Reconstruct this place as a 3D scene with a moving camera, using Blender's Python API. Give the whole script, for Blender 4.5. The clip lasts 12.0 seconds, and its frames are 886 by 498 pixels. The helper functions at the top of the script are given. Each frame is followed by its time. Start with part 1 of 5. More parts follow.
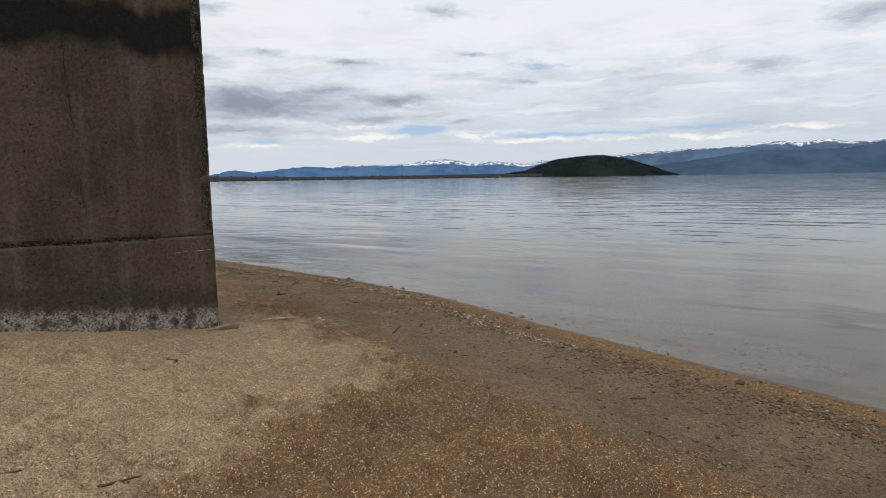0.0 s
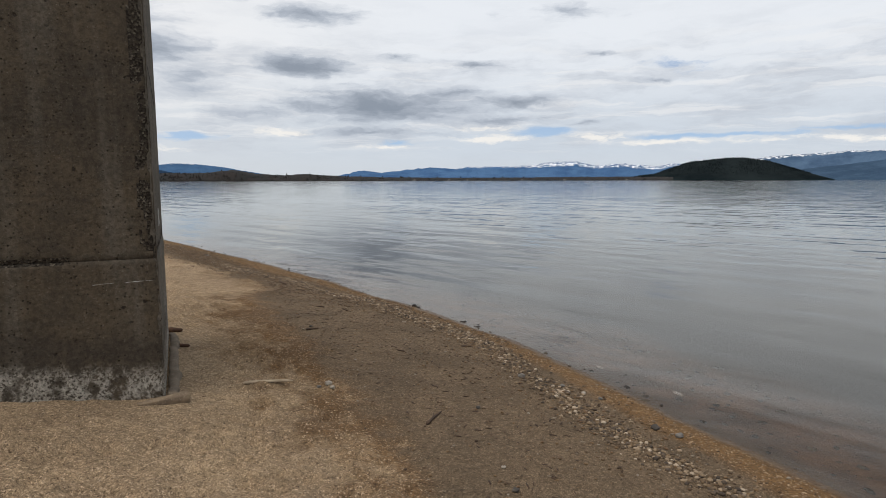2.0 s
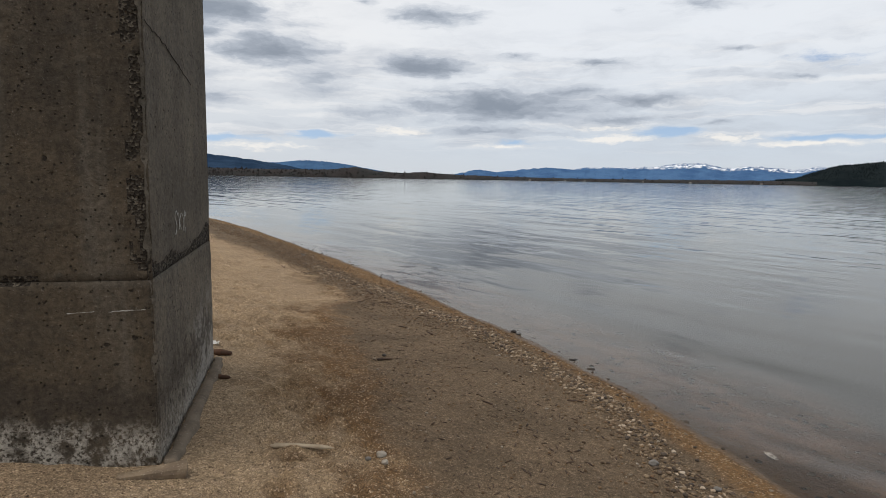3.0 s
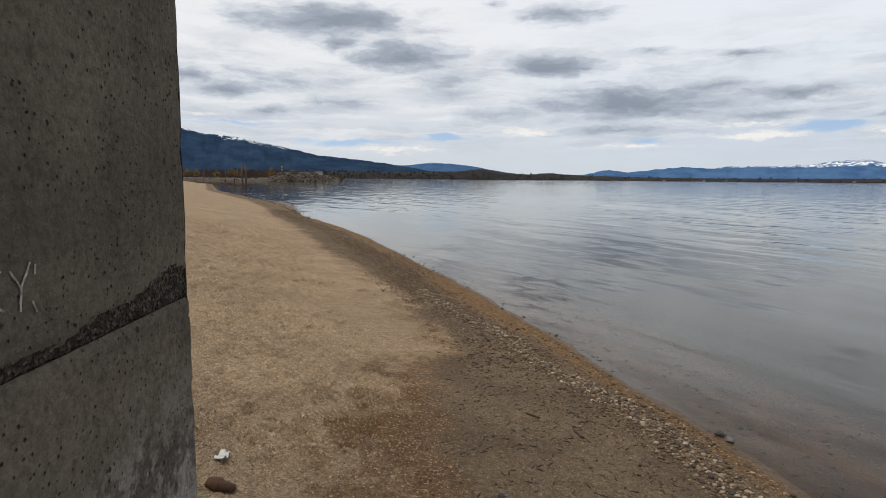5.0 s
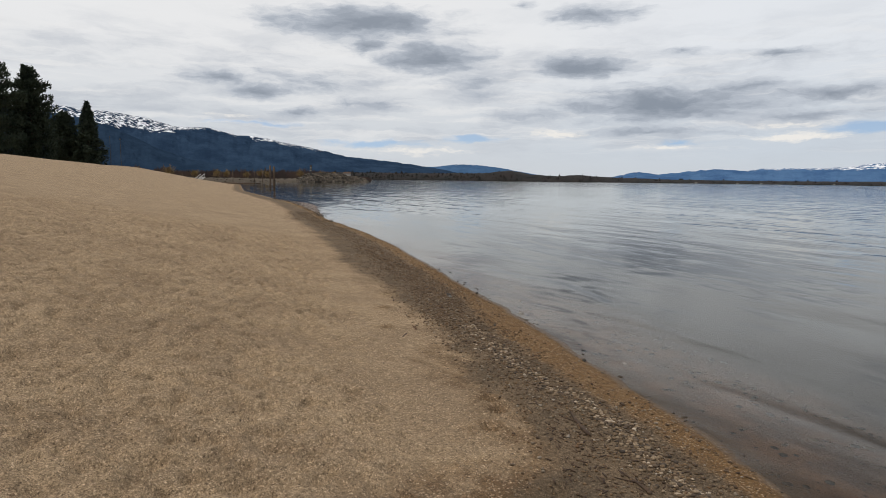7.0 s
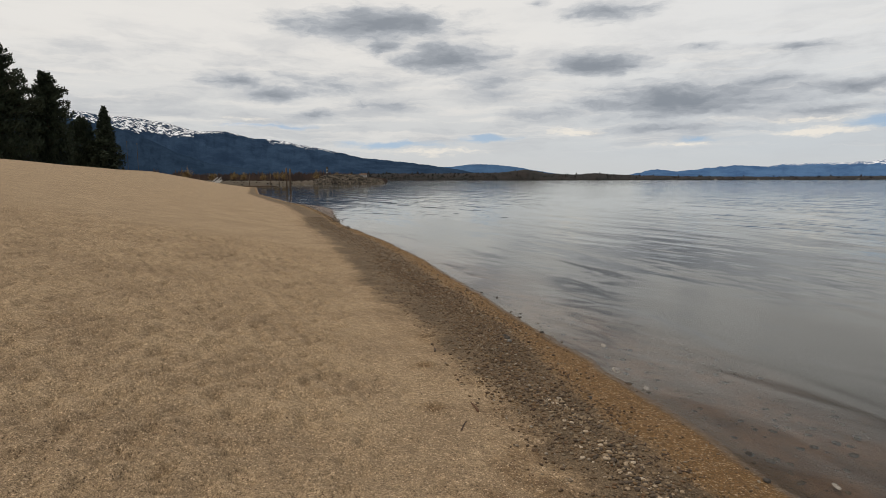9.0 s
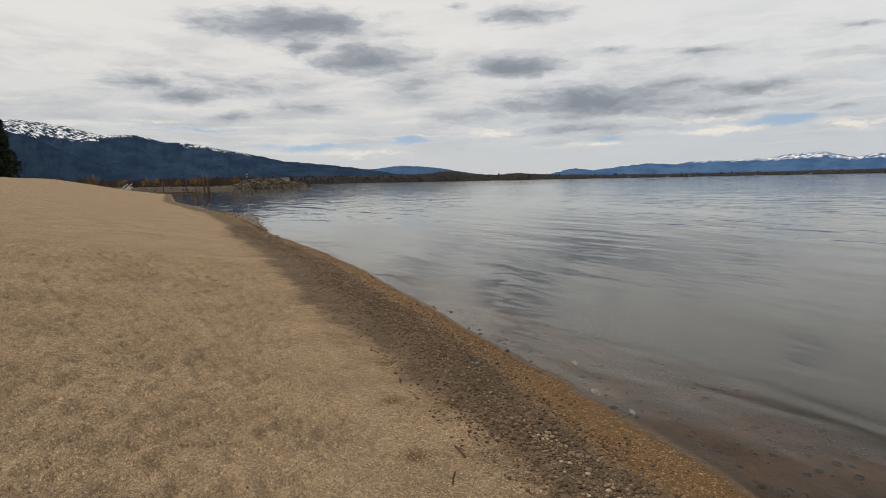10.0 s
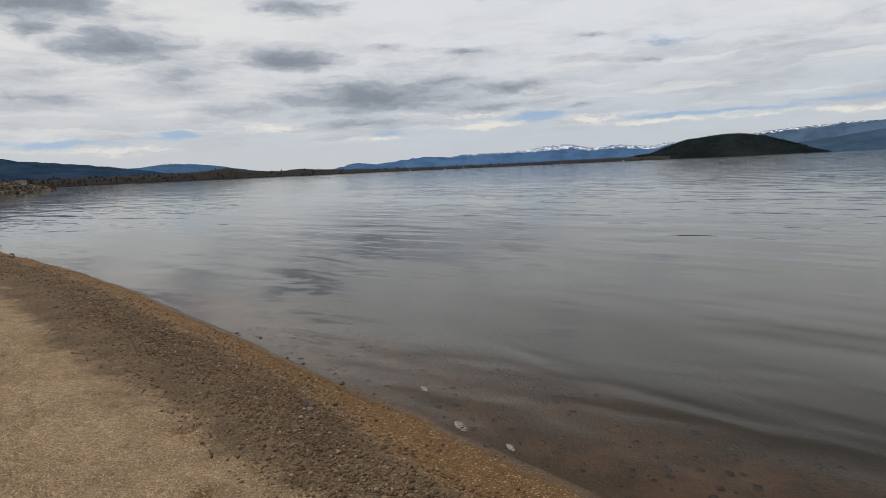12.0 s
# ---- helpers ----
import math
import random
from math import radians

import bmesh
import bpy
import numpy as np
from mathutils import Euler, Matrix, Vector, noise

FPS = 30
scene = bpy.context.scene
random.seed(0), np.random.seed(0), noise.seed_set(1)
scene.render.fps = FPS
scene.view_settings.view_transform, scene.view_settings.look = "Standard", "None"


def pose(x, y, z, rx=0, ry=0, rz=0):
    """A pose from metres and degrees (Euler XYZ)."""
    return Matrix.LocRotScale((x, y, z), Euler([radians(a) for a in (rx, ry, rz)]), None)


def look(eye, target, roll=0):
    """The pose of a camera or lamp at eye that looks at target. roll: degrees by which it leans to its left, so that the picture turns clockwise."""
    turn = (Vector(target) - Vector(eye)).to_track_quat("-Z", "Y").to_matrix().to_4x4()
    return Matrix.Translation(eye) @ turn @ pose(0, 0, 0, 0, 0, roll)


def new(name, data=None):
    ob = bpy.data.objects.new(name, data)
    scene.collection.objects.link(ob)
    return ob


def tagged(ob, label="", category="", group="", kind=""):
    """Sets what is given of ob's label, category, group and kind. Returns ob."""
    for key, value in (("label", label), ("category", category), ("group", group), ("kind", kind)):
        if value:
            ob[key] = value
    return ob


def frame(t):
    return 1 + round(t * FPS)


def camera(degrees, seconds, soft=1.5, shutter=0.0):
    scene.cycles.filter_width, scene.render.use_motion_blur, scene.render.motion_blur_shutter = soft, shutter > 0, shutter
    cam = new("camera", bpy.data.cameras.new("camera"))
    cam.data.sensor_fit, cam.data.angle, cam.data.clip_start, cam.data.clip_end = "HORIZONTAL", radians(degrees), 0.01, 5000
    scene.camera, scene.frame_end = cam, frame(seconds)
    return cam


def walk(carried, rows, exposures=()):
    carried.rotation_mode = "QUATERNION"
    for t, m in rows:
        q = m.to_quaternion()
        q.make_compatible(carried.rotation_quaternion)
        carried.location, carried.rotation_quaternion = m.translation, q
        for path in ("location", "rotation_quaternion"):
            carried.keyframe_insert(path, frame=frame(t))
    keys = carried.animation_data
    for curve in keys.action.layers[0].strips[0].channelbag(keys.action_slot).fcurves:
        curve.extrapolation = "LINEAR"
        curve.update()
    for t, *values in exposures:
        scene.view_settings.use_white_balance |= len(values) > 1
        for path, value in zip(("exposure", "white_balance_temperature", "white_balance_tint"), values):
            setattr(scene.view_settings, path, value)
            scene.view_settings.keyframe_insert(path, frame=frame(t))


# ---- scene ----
cam = camera(73.4, 12.0, 0.8)
PATH = [
    (0, (0.441, 0.254, 1.745), (0.353, 2.237, 1.507), -0.8),
    (0.5, (0.496, 0.861, 1.714), (0.395, 2.845, 1.48), -1.2),
    (1, (0.522, 1.523, 1.709), (0.33, 3.5, 1.473), -0.6),
    (1.5, (0.59, 2.147, 1.719), (0.32, 4.115, 1.486), -0.7),
    (2, (0.651, 2.801, 1.714), (0.167, 4.728, 1.484), -0.1),
    (2.5, (0.565, 3.45, 1.713), (0.022, 5.36, 1.48), 0.1),
    (3, (0.366, 4.121, 1.724), (-0.472, 5.922, 1.489), 1.0),
    (3.2, (0.237, 4.371, 1.703), (-0.675, 6.136, 1.467), 1.0),
    (4.8, (-0.724, 6.006, 1.75), (-1.916, 7.595, 1.519), 0.6),
    (5, (-0.856, 6.213, 1.726), (-2.052, 7.799, 1.491), 0.5),
    (5.5, (-1.224, 6.668, 1.694), (-2.45, 8.232, 1.462), 0.8),
    (6, (-1.598, 7.061, 1.684), (-2.823, 8.626, 1.456), 0.4),
    (6.5, (-2.024, 7.477, 1.673), (-3.26, 9.031, 1.438), 0.6),
    (7, (-2.469, 7.862, 1.68), (-3.736, 9.392, 1.449), 0.7),
    (7.2, (-2.638, 8.006, 1.687), (-3.905, 9.536, 1.453), 0.6),
    (8.8, (-4.016, 9.186, 1.68), (-5.374, 10.636, 1.447), -0.2),
    (9, (-4.17, 9.274, 1.714), (-5.48, 10.768, 1.483), -0.1),
    (9.5, (-4.48, 9.317, 1.802), (-5.652, 10.922, 1.576), -0.7),
    (10, (-4.745, 9.464, 1.814), (-5.86, 11.108, 1.586), -1.1),
    (10.5, (-5.016, 9.624, 1.895), (-6.056, 11.316, 1.662), -1.1),
    (11, (-5.283, 9.738, 1.904), (-6.156, 11.521, 1.668), -1.6),
    (11.5, (-5.429, 9.979, 1.875), (-6.121, 11.839, 1.626), -2.2),
    (12, (-5.522, 10.266, 1.838), (-5.999, 12.19, 1.571), -2.6),
]
EXPOSURES = [(0.0, 0.06, 6500, 10), (2.5, 0.0, 6500, 10), (5.0, 0.0, 6450, 10), (7.0, -0.08, 6550, 10), (9.0, -0.15, 6950, 10), (10.5, -0.2, 6900, 10), (12.0, -0.22, 6650, 10)]
walk(cam, [(t, look(e, g, r)) for t, e, g, r in PATH], EXPOSURES)

# ---- world, sun ----
world = bpy.data.worlds.new("sky_world")
scene.world = world
world.use_nodes = True


def link(nt, a, b):
    nt.links.new(a, b)


def put(nt, sock, v):
    if isinstance(v, bpy.types.NodeSocket):
        nt.links.new(v, sock)
    elif isinstance(v, (tuple, list)) and sock.type == "RGBA" and len(v) == 3:
        sock.default_value = (*v, 1)
    elif v is not None:
        sock.default_value = v


def mth(nt, op, a, b=None, c=None, clamp=False):
    n = nt.nodes.new("ShaderNodeMath")
    n.operation, n.use_clamp = op, clamp
    for s, v in zip(n.inputs, (a, b, c)):
        put(nt, s, v)
    return n.outputs[0]


def vmth(nt, op, a, b=None):
    n = nt.nodes.new("ShaderNodeVectorMath")
    n.operation = op
    put(nt, n.inputs[0], a)
    put(nt, n.inputs[1], b)
    return n.outputs["Value"] if op in ("LENGTH", "DOT_PRODUCT") else n.outputs[0]


def nz(nt, vec, scale, detail=3.0, rough=0.55, distort=0.0):
    n = nt.nodes.new("ShaderNodeTexNoise")
    put(nt, n.inputs["Vector"], vec)
    n.inputs["Scale"].default_value, n.inputs["Detail"].default_value = scale, detail
    n.inputs["Roughness"].default_value, n.inputs["Distortion"].default_value = rough, distort
    return n.outputs[0]


def nzc(nt, vec, scale, detail=3.0):
    n = nt.nodes.new("ShaderNodeTexNoise")
    put(nt, n.inputs["Vector"], vec)
    n.inputs["Scale"].default_value, n.inputs["Detail"].default_value = scale, detail
    return n.outputs["Color"]


def vor(nt, vec, scale, out="Distance"):
    n = nt.nodes.new("ShaderNodeTexVoronoi")
    put(nt, n.inputs["Vector"], vec)
    n.inputs["Scale"].default_value = scale
    return n.outputs[out]


def span(nt, v, lo, hi, a=0.0, b=1.0, smooth=True):
    n = nt.nodes.new("ShaderNodeMapRange")
    n.interpolation_type = "SMOOTHSTEP" if smooth else "LINEAR"
    for s, x in zip(n.inputs, (v, lo, hi, a, b)):
        put(nt, s, x)
    return n.outputs[0]


def mixc(nt, fac, a, b, kind="MIX"):
    n = nt.nodes.new("ShaderNodeMix")
    n.data_type, n.blend_type = "RGBA", kind
    put(nt, n.inputs[0], fac)
    put(nt, n.inputs[6], a)
    put(nt, n.inputs[7], b)
    return n.outputs[2]


def ramp(nt, fac, stops):
    n = nt.nodes.new("ShaderNodeValToRGB")
    put(nt, n.inputs[0], fac)
    e = n.color_ramp.elements
    while len(e) < len(stops):
        e.new(0.5)
    for el, (p, c) in zip(e, stops):
        el.position, el.color = p, (*c, 1)
    return n.outputs[0]


def stretch(nt, vec, s):
    n = nt.nodes.new("ShaderNodeMapping")
    put(nt, n.inputs[0], vec)
    n.inputs["Scale"].default_value = s
    return n.outputs[0]


def build_sky():
    nt = world.node_tree
    nt.nodes.clear()
    sky = nt.nodes.new("ShaderNodeTexSky")
    sky.sky_type, sky.sun_disc, sky.ozone_density = "NISHITA", False, 0.3
    sky.sun_elevation, sky.sun_rotation = radians(70), radians(-SUN_AZ)
    clear = nt.nodes.new("ShaderNodeBackground")
    clear.inputs[1].default_value = 0.15
    link(nt, sky.outputs[0], clear.inputs[0])
    tc = nt.nodes.new("ShaderNodeTexCoord")
    sep = nt.nodes.new("ShaderNodeSeparateXYZ")
    link(nt, tc.outputs["Generated"], sep.inputs[0])
    link(nt, vmth(nt, "NORMALIZE", vmth(nt, "ADD", tc.outputs["Generated"], (0.0, 0.0, 0.14))), sky.inputs["Vector"])
    x, y, z = sep.outputs
    az = mth(nt, "MULTIPLY", mth(nt, "ARCTAN2", mth(nt, "MULTIPLY", x, -1.0), y), 57.2958)
    el = mth(nt, "MULTIPLY", mth(nt, "ARCSINE", z), 57.2958)
    flat = nt.nodes.new("ShaderNodeCombineXYZ")
    link(nt, az, flat.inputs[0])
    link(nt, el, flat.inputs[1])
    p = flat.outputs[0]
    half = (0.5, 0.5, 0.5)
    wob = vmth(nt, "SUBTRACT", nzc(nt, stretch(nt, p, (0.16, 0.45, 1)), 1.0, 3.0), half)
    wob2 = vmth(nt, "SUBTRACT", nzc(nt, stretch(nt, p, (0.9, 2.4, 1)), 1.0, 4.0), half)
    q = vmth(nt, "ADD", vmth(nt, "ADD", p, vmth(nt, "MULTIPLY", wob, (3.6, 1.3, 0))), vmth(nt, "MULTIPLY", wob2, (1.5, 0.45, 0)))
    fine = nz(nt, stretch(nt, q, (0.26, 0.95, 1)), 1.0, 8.0, 0.62)

    def blobs(rows, grain, amount, stretch_by=(1.4, 1.5)):
        """The densest of a set of soft ragged clouds at each place in the sky."""
        total = None
        for a, e, w, h, k in rows:
            d = vmth(nt, "LENGTH", vmth(nt, "DIVIDE", vmth(nt, "SUBTRACT", q, (a, e, 0.0)), (w * stretch_by[0], h * stretch_by[1], 1.0)))
            m = mth(nt, "MULTIPLY", mth(nt, "SUBTRACT", 1.0, d), k)
            total = m if total is None else mth(nt, "MAXIMUM", total, m)
        return mth(nt, "MULTIPLY_ADD", mth(nt, "SUBTRACT", grain, 0.5), amount, total)

    ragged = blobs(DARK_CLOUDS, fine, 1.25)
    dark, core = span(nt, ragged, -0.02, 0.55), span(nt, ragged, 0.25, 0.95)
    white = span(nt, blobs(WHITE_CLOUDS, nz(nt, stretch(nt, q, (0.6, 2.0, 1)), 1.0, 7.0, 0.62), 2.0, (1.25, 1.3)), 0.0, 0.75)
    gaps = mth(nt, "MULTIPLY", span(nt, blobs(BLUE_GAPS, fine, 1.5, (1.1, 0.9)), 0.0, 0.6), 0.85)
    # broad veil: paler overhead, slightly mottled, blue-grey lower down
    veil = mixc(nt, span(nt, el, 3.0, 13.0), (0.66, 0.70, 0.745), (0.85, 0.86, 0.875))
    side = span(nt, az, 48.0, 8.0)
    veil = mixc(nt, mth(nt, "MULTIPLY", side, 0.5), veil, mixc(nt, span(nt, el, 3.0, 13.0), (0.57, 0.655, 0.755), (0.755, 0.815, 0.895)))
    veil = mixc(nt, span(nt, el, 15.5, 27.0), veil, (0.335, 0.365, 0.405))
    wisps = nz(nt, stretch(nt, q, (0.10, 0.42, 1)), 1.0, 9.0, 0.62)
    streaks = nz(nt, stretch(nt, q, (0.07, 1.1, 1)), 1.0, 8.0, 0.6)
    low = mth(nt, "MULTIPLY", span(nt, el, 14.5, 9.0), span(nt, el, 1.5, 4.5))
    veil = mixc(nt, mth(nt, "MULTIPLY", span(nt, wisps, 0.40, 0.70), mth(nt, "MULTIPLY_ADD", low, 0.62, 0.16)), veil, (0.50, 0.54, 0.605))
    veil = mixc(nt, mth(nt, "MULTIPLY", span(nt, streaks, 0.48, 0.66), mth(nt, "MULTIPLY", low, 0.5)), veil, (0.88, 0.88, 0.88))
    shade = mth(nt, "MULTIPLY", dark, 0.92)
    col = mixc(nt, shade, veil, mixc(nt, core, (0.468, 0.516, 0.59), (0.238, 0.280, 0.345)))
    puff = mth(nt, "MULTIPLY", white, 0.85)
    col = mixc(nt, puff, col, (0.93, 0.90, 0.85))
    haze = span(nt, el, 3.0, 0.2)
    col = mixc(nt, mth(nt, "MULTIPLY", haze, 0.5), col, (0.62, 0.65, 0.68))
    cloud = nt.nodes.new("ShaderNodeBackground")
    link(nt, col, cloud.inputs[0])
    cloud.inputs[1].default_value = SKY_GAIN
    open_sky = mth(nt, "MULTIPLY", gaps, mth(nt, "SUBTRACT", 1.0, mth(nt, "MAXIMUM", puff, shade)), clamp=True)
    mx = nt.nodes.new("ShaderNodeMixShader")
    link(nt, open_sky, mx.inputs[0])
    link(nt, cloud.outputs[0], mx.inputs[1])
    link(nt, clear.outputs[0], mx.inputs[2])
    out = nt.nodes.new("ShaderNodeOutputWorld")
    link(nt, mx.outputs[0], out.inputs[0])


SUN_AZ = 140.0
SKY_GAIN = 1.0
# turn, height, half width, half height (degrees), density
DARK_CLOUDS = (
    (47.4, 13.9, 8.0, 1.43, 1.0), (46.6, 12.1, 2.4, 0.58, 0.8), (40.8, 11.1, 4.5, 1.32, 1.0), (27.0, 10.3, 4.0, 1.06, 0.95), (60.1, 8.8, 2.9, 0.74, 0.85),
    (56.8, 7.7, 2.9, 0.74, 0.7), (52.1, 8.7, 6.4, 0.95, 0.5), (53.1, 5.9, 2.1, 0.53, 0.6), (26.2, 14.5, 4.2, 0.74, 0.7), (32.6, 15.6, 1.2, 0.37, 0.5),
    (11.2, 10.6, 2.6, 0.48, 0.65), (18.4, 11.2, 1.6, 0.27, 0.5), (19.6, 6.9, 8.5, 1.48, 1.0), (12.9, 8.2, 3.2, 0.48, 0.6), (6.9, 7.3, 4.0, 0.64, 0.85),
    (9.9, 5.7, 6.9, 0.58, 0.55), (21.3, 4.4, 6.4, 0.48, 0.6), (36.8, 8.9, 3.2, 1.27, 0.45), (47.4, 6.9, 3.7, 0.53, 0.45), (31.5, 6.0, 3.4, 0.6, 0.5),
    (-0.6, 11.2, 1.4, 0.27, 0.5), (-4.7, 8.8, 2.1, 0.21, 0.45), (0.6, 5.2, 2.1, 0.21, 0.5), (2.9, 14.9, 3.7, 0.64, 0.35), (-25.5, 9.0, 2.5, 0.5, 0.5), (-33.0, 12.0, 4.0, 0.9, 0.6),
)
WHITE_CLOUDS = (
    (28.9, 4.6, 2.6, 0.37, 0.9), (9.4, 3.95, 3.7, 0.42, 1.0), (42.1, 2.8, 4.8, 0.32, 0.6), (19.3, 3.0, 2.9, 0.21, 0.7), (58.5, 5.6, 2.1, 0.27, 0.5), (9.8, 5.0, 3.2, 0.21, 0.5),
    (-6.3, 3.3, 4.0, 0.27, 0.9), (-19.8, 3.4, 4.2, 0.27, 0.8), (-0.4, 3.9, 2.6, 0.32, 0.8), (-13.0, 3.2, 3.2, 0.21, 0.4), (-29.0, 3.8, 3.0, 0.28, 0.6),
)
BLUE_GAPS = (
    (4.2, 4.55, 3.4, 0.75, 0.95), (46.4, 3.4, 6.4, 0.53, 0.65), (37.3, 4.0, 3.2, 0.58, 0.6), (18.4, 3.5, 2.9, 0.37, 0.6), (-9.9, 3.8, 8.0, 0.37, 0.8), (-20.5, 4.2, 6.0, 0.40, 0.6),
    (-7.6, 10.0, 3.2, 0.74, 0.3), (57.0, 5.0, 5.0, 0.3, 0.35),
)
build_sky()
sun = new("sun", bpy.data.lights.new("sun", "SUN"))
sun.data.energy, sun.data.angle, sun.data.color = 2.7, radians(58), (1.0, 0.92, 0.82)
sun.matrix_world = pose(0, 0, 60, 20, 0, 180 + SUN_AZ)

# ---- materials ----


def material(name, rough=0.8, spec=0.3):
    m = bpy.data.materials.new(name)
    m.use_nodes = True
    b = m.node_tree.nodes["Principled BSDF"]
    b.inputs["Roughness"].default_value = rough
    b.inputs["Specular IOR Level"].default_value = spec
    return m, m.node_tree, b


def objvec(nt):
    return nt.nodes.new("ShaderNodeTexCoord").outputs["Object"]


def attr(nt, name):
    n = nt.nodes.new("ShaderNodeAttribute")
    n.attribute_name = name
    return n.outputs["Fac"]


def island(nt):
    return nt.nodes.new("ShaderNodeNewGeometry").outputs["Random Per Island"]


def bump(nt, b, h, strength, dist, prev=None):
    n = nt.nodes.new("ShaderNodeBump")
    n.inputs["Strength"].default_value, n.inputs["Distance"].default_value = strength, dist
    put(nt, n.inputs["Height"], h)
    if prev is not None:
        link(nt, prev, n.inputs["Normal"])
    link(nt, n.outputs[0], b.inputs["Normal"])
    return n.outputs[0]


def mottled(name, c1, c2, scale, rough=0.85, relief=0.004, c3=None):
    m, nt, b = material(name, rough)
    v = objvec(nt)
    col = mixc(nt, span(nt, nz(nt, v, scale, 5.0), 0.35, 0.65), c1, c2)
    if c3:
        col = mixc(nt, span(nt, nz(nt, v, scale * 7, 3.0), 0.55, 0.75), col, c3)
    put(nt, b.inputs["Base Color"], col)
    bump(nt, b, nz(nt, v, scale * 6, 4.0), 0.6, relief)
    return m


def sand_material():
    m, nt, b = material("beach_sand", 0.95, 0.15)
    v = objvec(nt)
    coarse, grain, patch = nz(nt, v, 45.0, 4.0, 0.75), nz(nt, v, 150.0, 2.0, 0.7), nz(nt, v, 1.3, 5.0)
    cells = vor(nt, v, 120.0, "Color")
    dry = mixc(nt, span(nt, patch, 0.35, 0.68), (0.325, 0.240, 0.153), (0.258, 0.188, 0.121))
    rust = mixc(nt, span(nt, patch, 0.3, 0.7), (0.163, 0.098, 0.048), (0.117, 0.072, 0.038))
    grey = mixc(nt, span(nt, nz(nt, v, 1.7, 6.0, 0.6), 0.4, 0.66), (0.145, 0.105, 0.068), (0.108, 0.080, 0.053))
    strip = mixc(nt, span(nt, coarse, 0.3, 0.7), (0.190, 0.112, 0.050), (0.140, 0.083, 0.038))
    bed = mixc(nt, span(nt, nz(nt, v, 2.4, 6.0, 0.65), 0.38, 0.62), (0.34, 0.200, 0.125), (0.14, 0.086, 0.056))
    # bed darker and greener with depth: light lost in water, painted on
    deep = mixc(nt, span(nt, nz(nt, v, 0.5, 4.0), 0.35, 0.65), (0.024, 0.028, 0.021), (0.012, 0.015, 0.012))
    col = mixc(nt, attr(nt, "rusty"), dry, rust)
    col = mixc(nt, attr(nt, "silty"), col, grey)
    col = mixc(nt, attr(nt, "washed"), col, strip)
    col = mixc(nt, attr(nt, "drowned"), col, bed)
    col = mixc(nt, attr(nt, "deep"), col, deep)
    sepc = nt.nodes.new("ShaderNodeSeparateColor")
    link(nt, cells, sepc.inputs[0])
    speck = mth(nt, "MULTIPLY", span(nt, sepc.outputs[0], 0.70, 0.9), mth(nt, "SUBTRACT", 1.0, mth(nt, "MAXIMUM", attr(nt, "drowned"), mth(nt, "MULTIPLY", attr(nt, "silty"), 0.75))))
    col = mixc(nt, mth(nt, "MULTIPLY", speck, 0.62), col, mixc(nt, span(nt, sepc.outputs[1], 0.35, 0.65), (0.085, 0.052, 0.032), (0.52, 0.40, 0.28)))
    fac = span(nt, grain, 0.3, 0.7, 0.55, 1.42)
    mul = nt.nodes.new("ShaderNodeCombineColor")
    for s in mul.inputs:
        put(nt, s, fac)
    col = mixc(nt, 1.0, col, mul.outputs[0], "MULTIPLY")
    # grain contrast; the broader mottling puts dimple shading into the sand colour
    fac2 = mth(nt, "MULTIPLY", span(nt, coarse, 0.3, 0.7, 0.68, 1.30), span(nt, nz(nt, v, 15.0, 5.0, 0.65), 0.32, 0.68, 0.88, 1.11))
    mul2 = nt.nodes.new("ShaderNodeCombineColor")
    for s in mul2.inputs:
        put(nt, s, fac2)
    col = mixc(nt, 1.0, col, mul2.outputs[0], "MULTIPLY")
    col = mixc(nt, mth(nt, "MULTIPLY", attr(nt, "wet"), 0.6), col, (0.06, 0.042, 0.028))
    put(nt, b.inputs["Base Color"], col)
    put(nt, b.inputs["Roughness"], span(nt, attr(nt, "wet"), 0.0, 1.0, 0.93, 0.35))
    n1 = bump(nt, b, coarse, 0.9, 0.018)
    n2 = bump(nt, b, grain, 0.6, 0.004, n1)
    bump(nt, b, nz(nt, v, 12.0, 4.0, 0.6), 0.8, 0.035, n2)
    return m


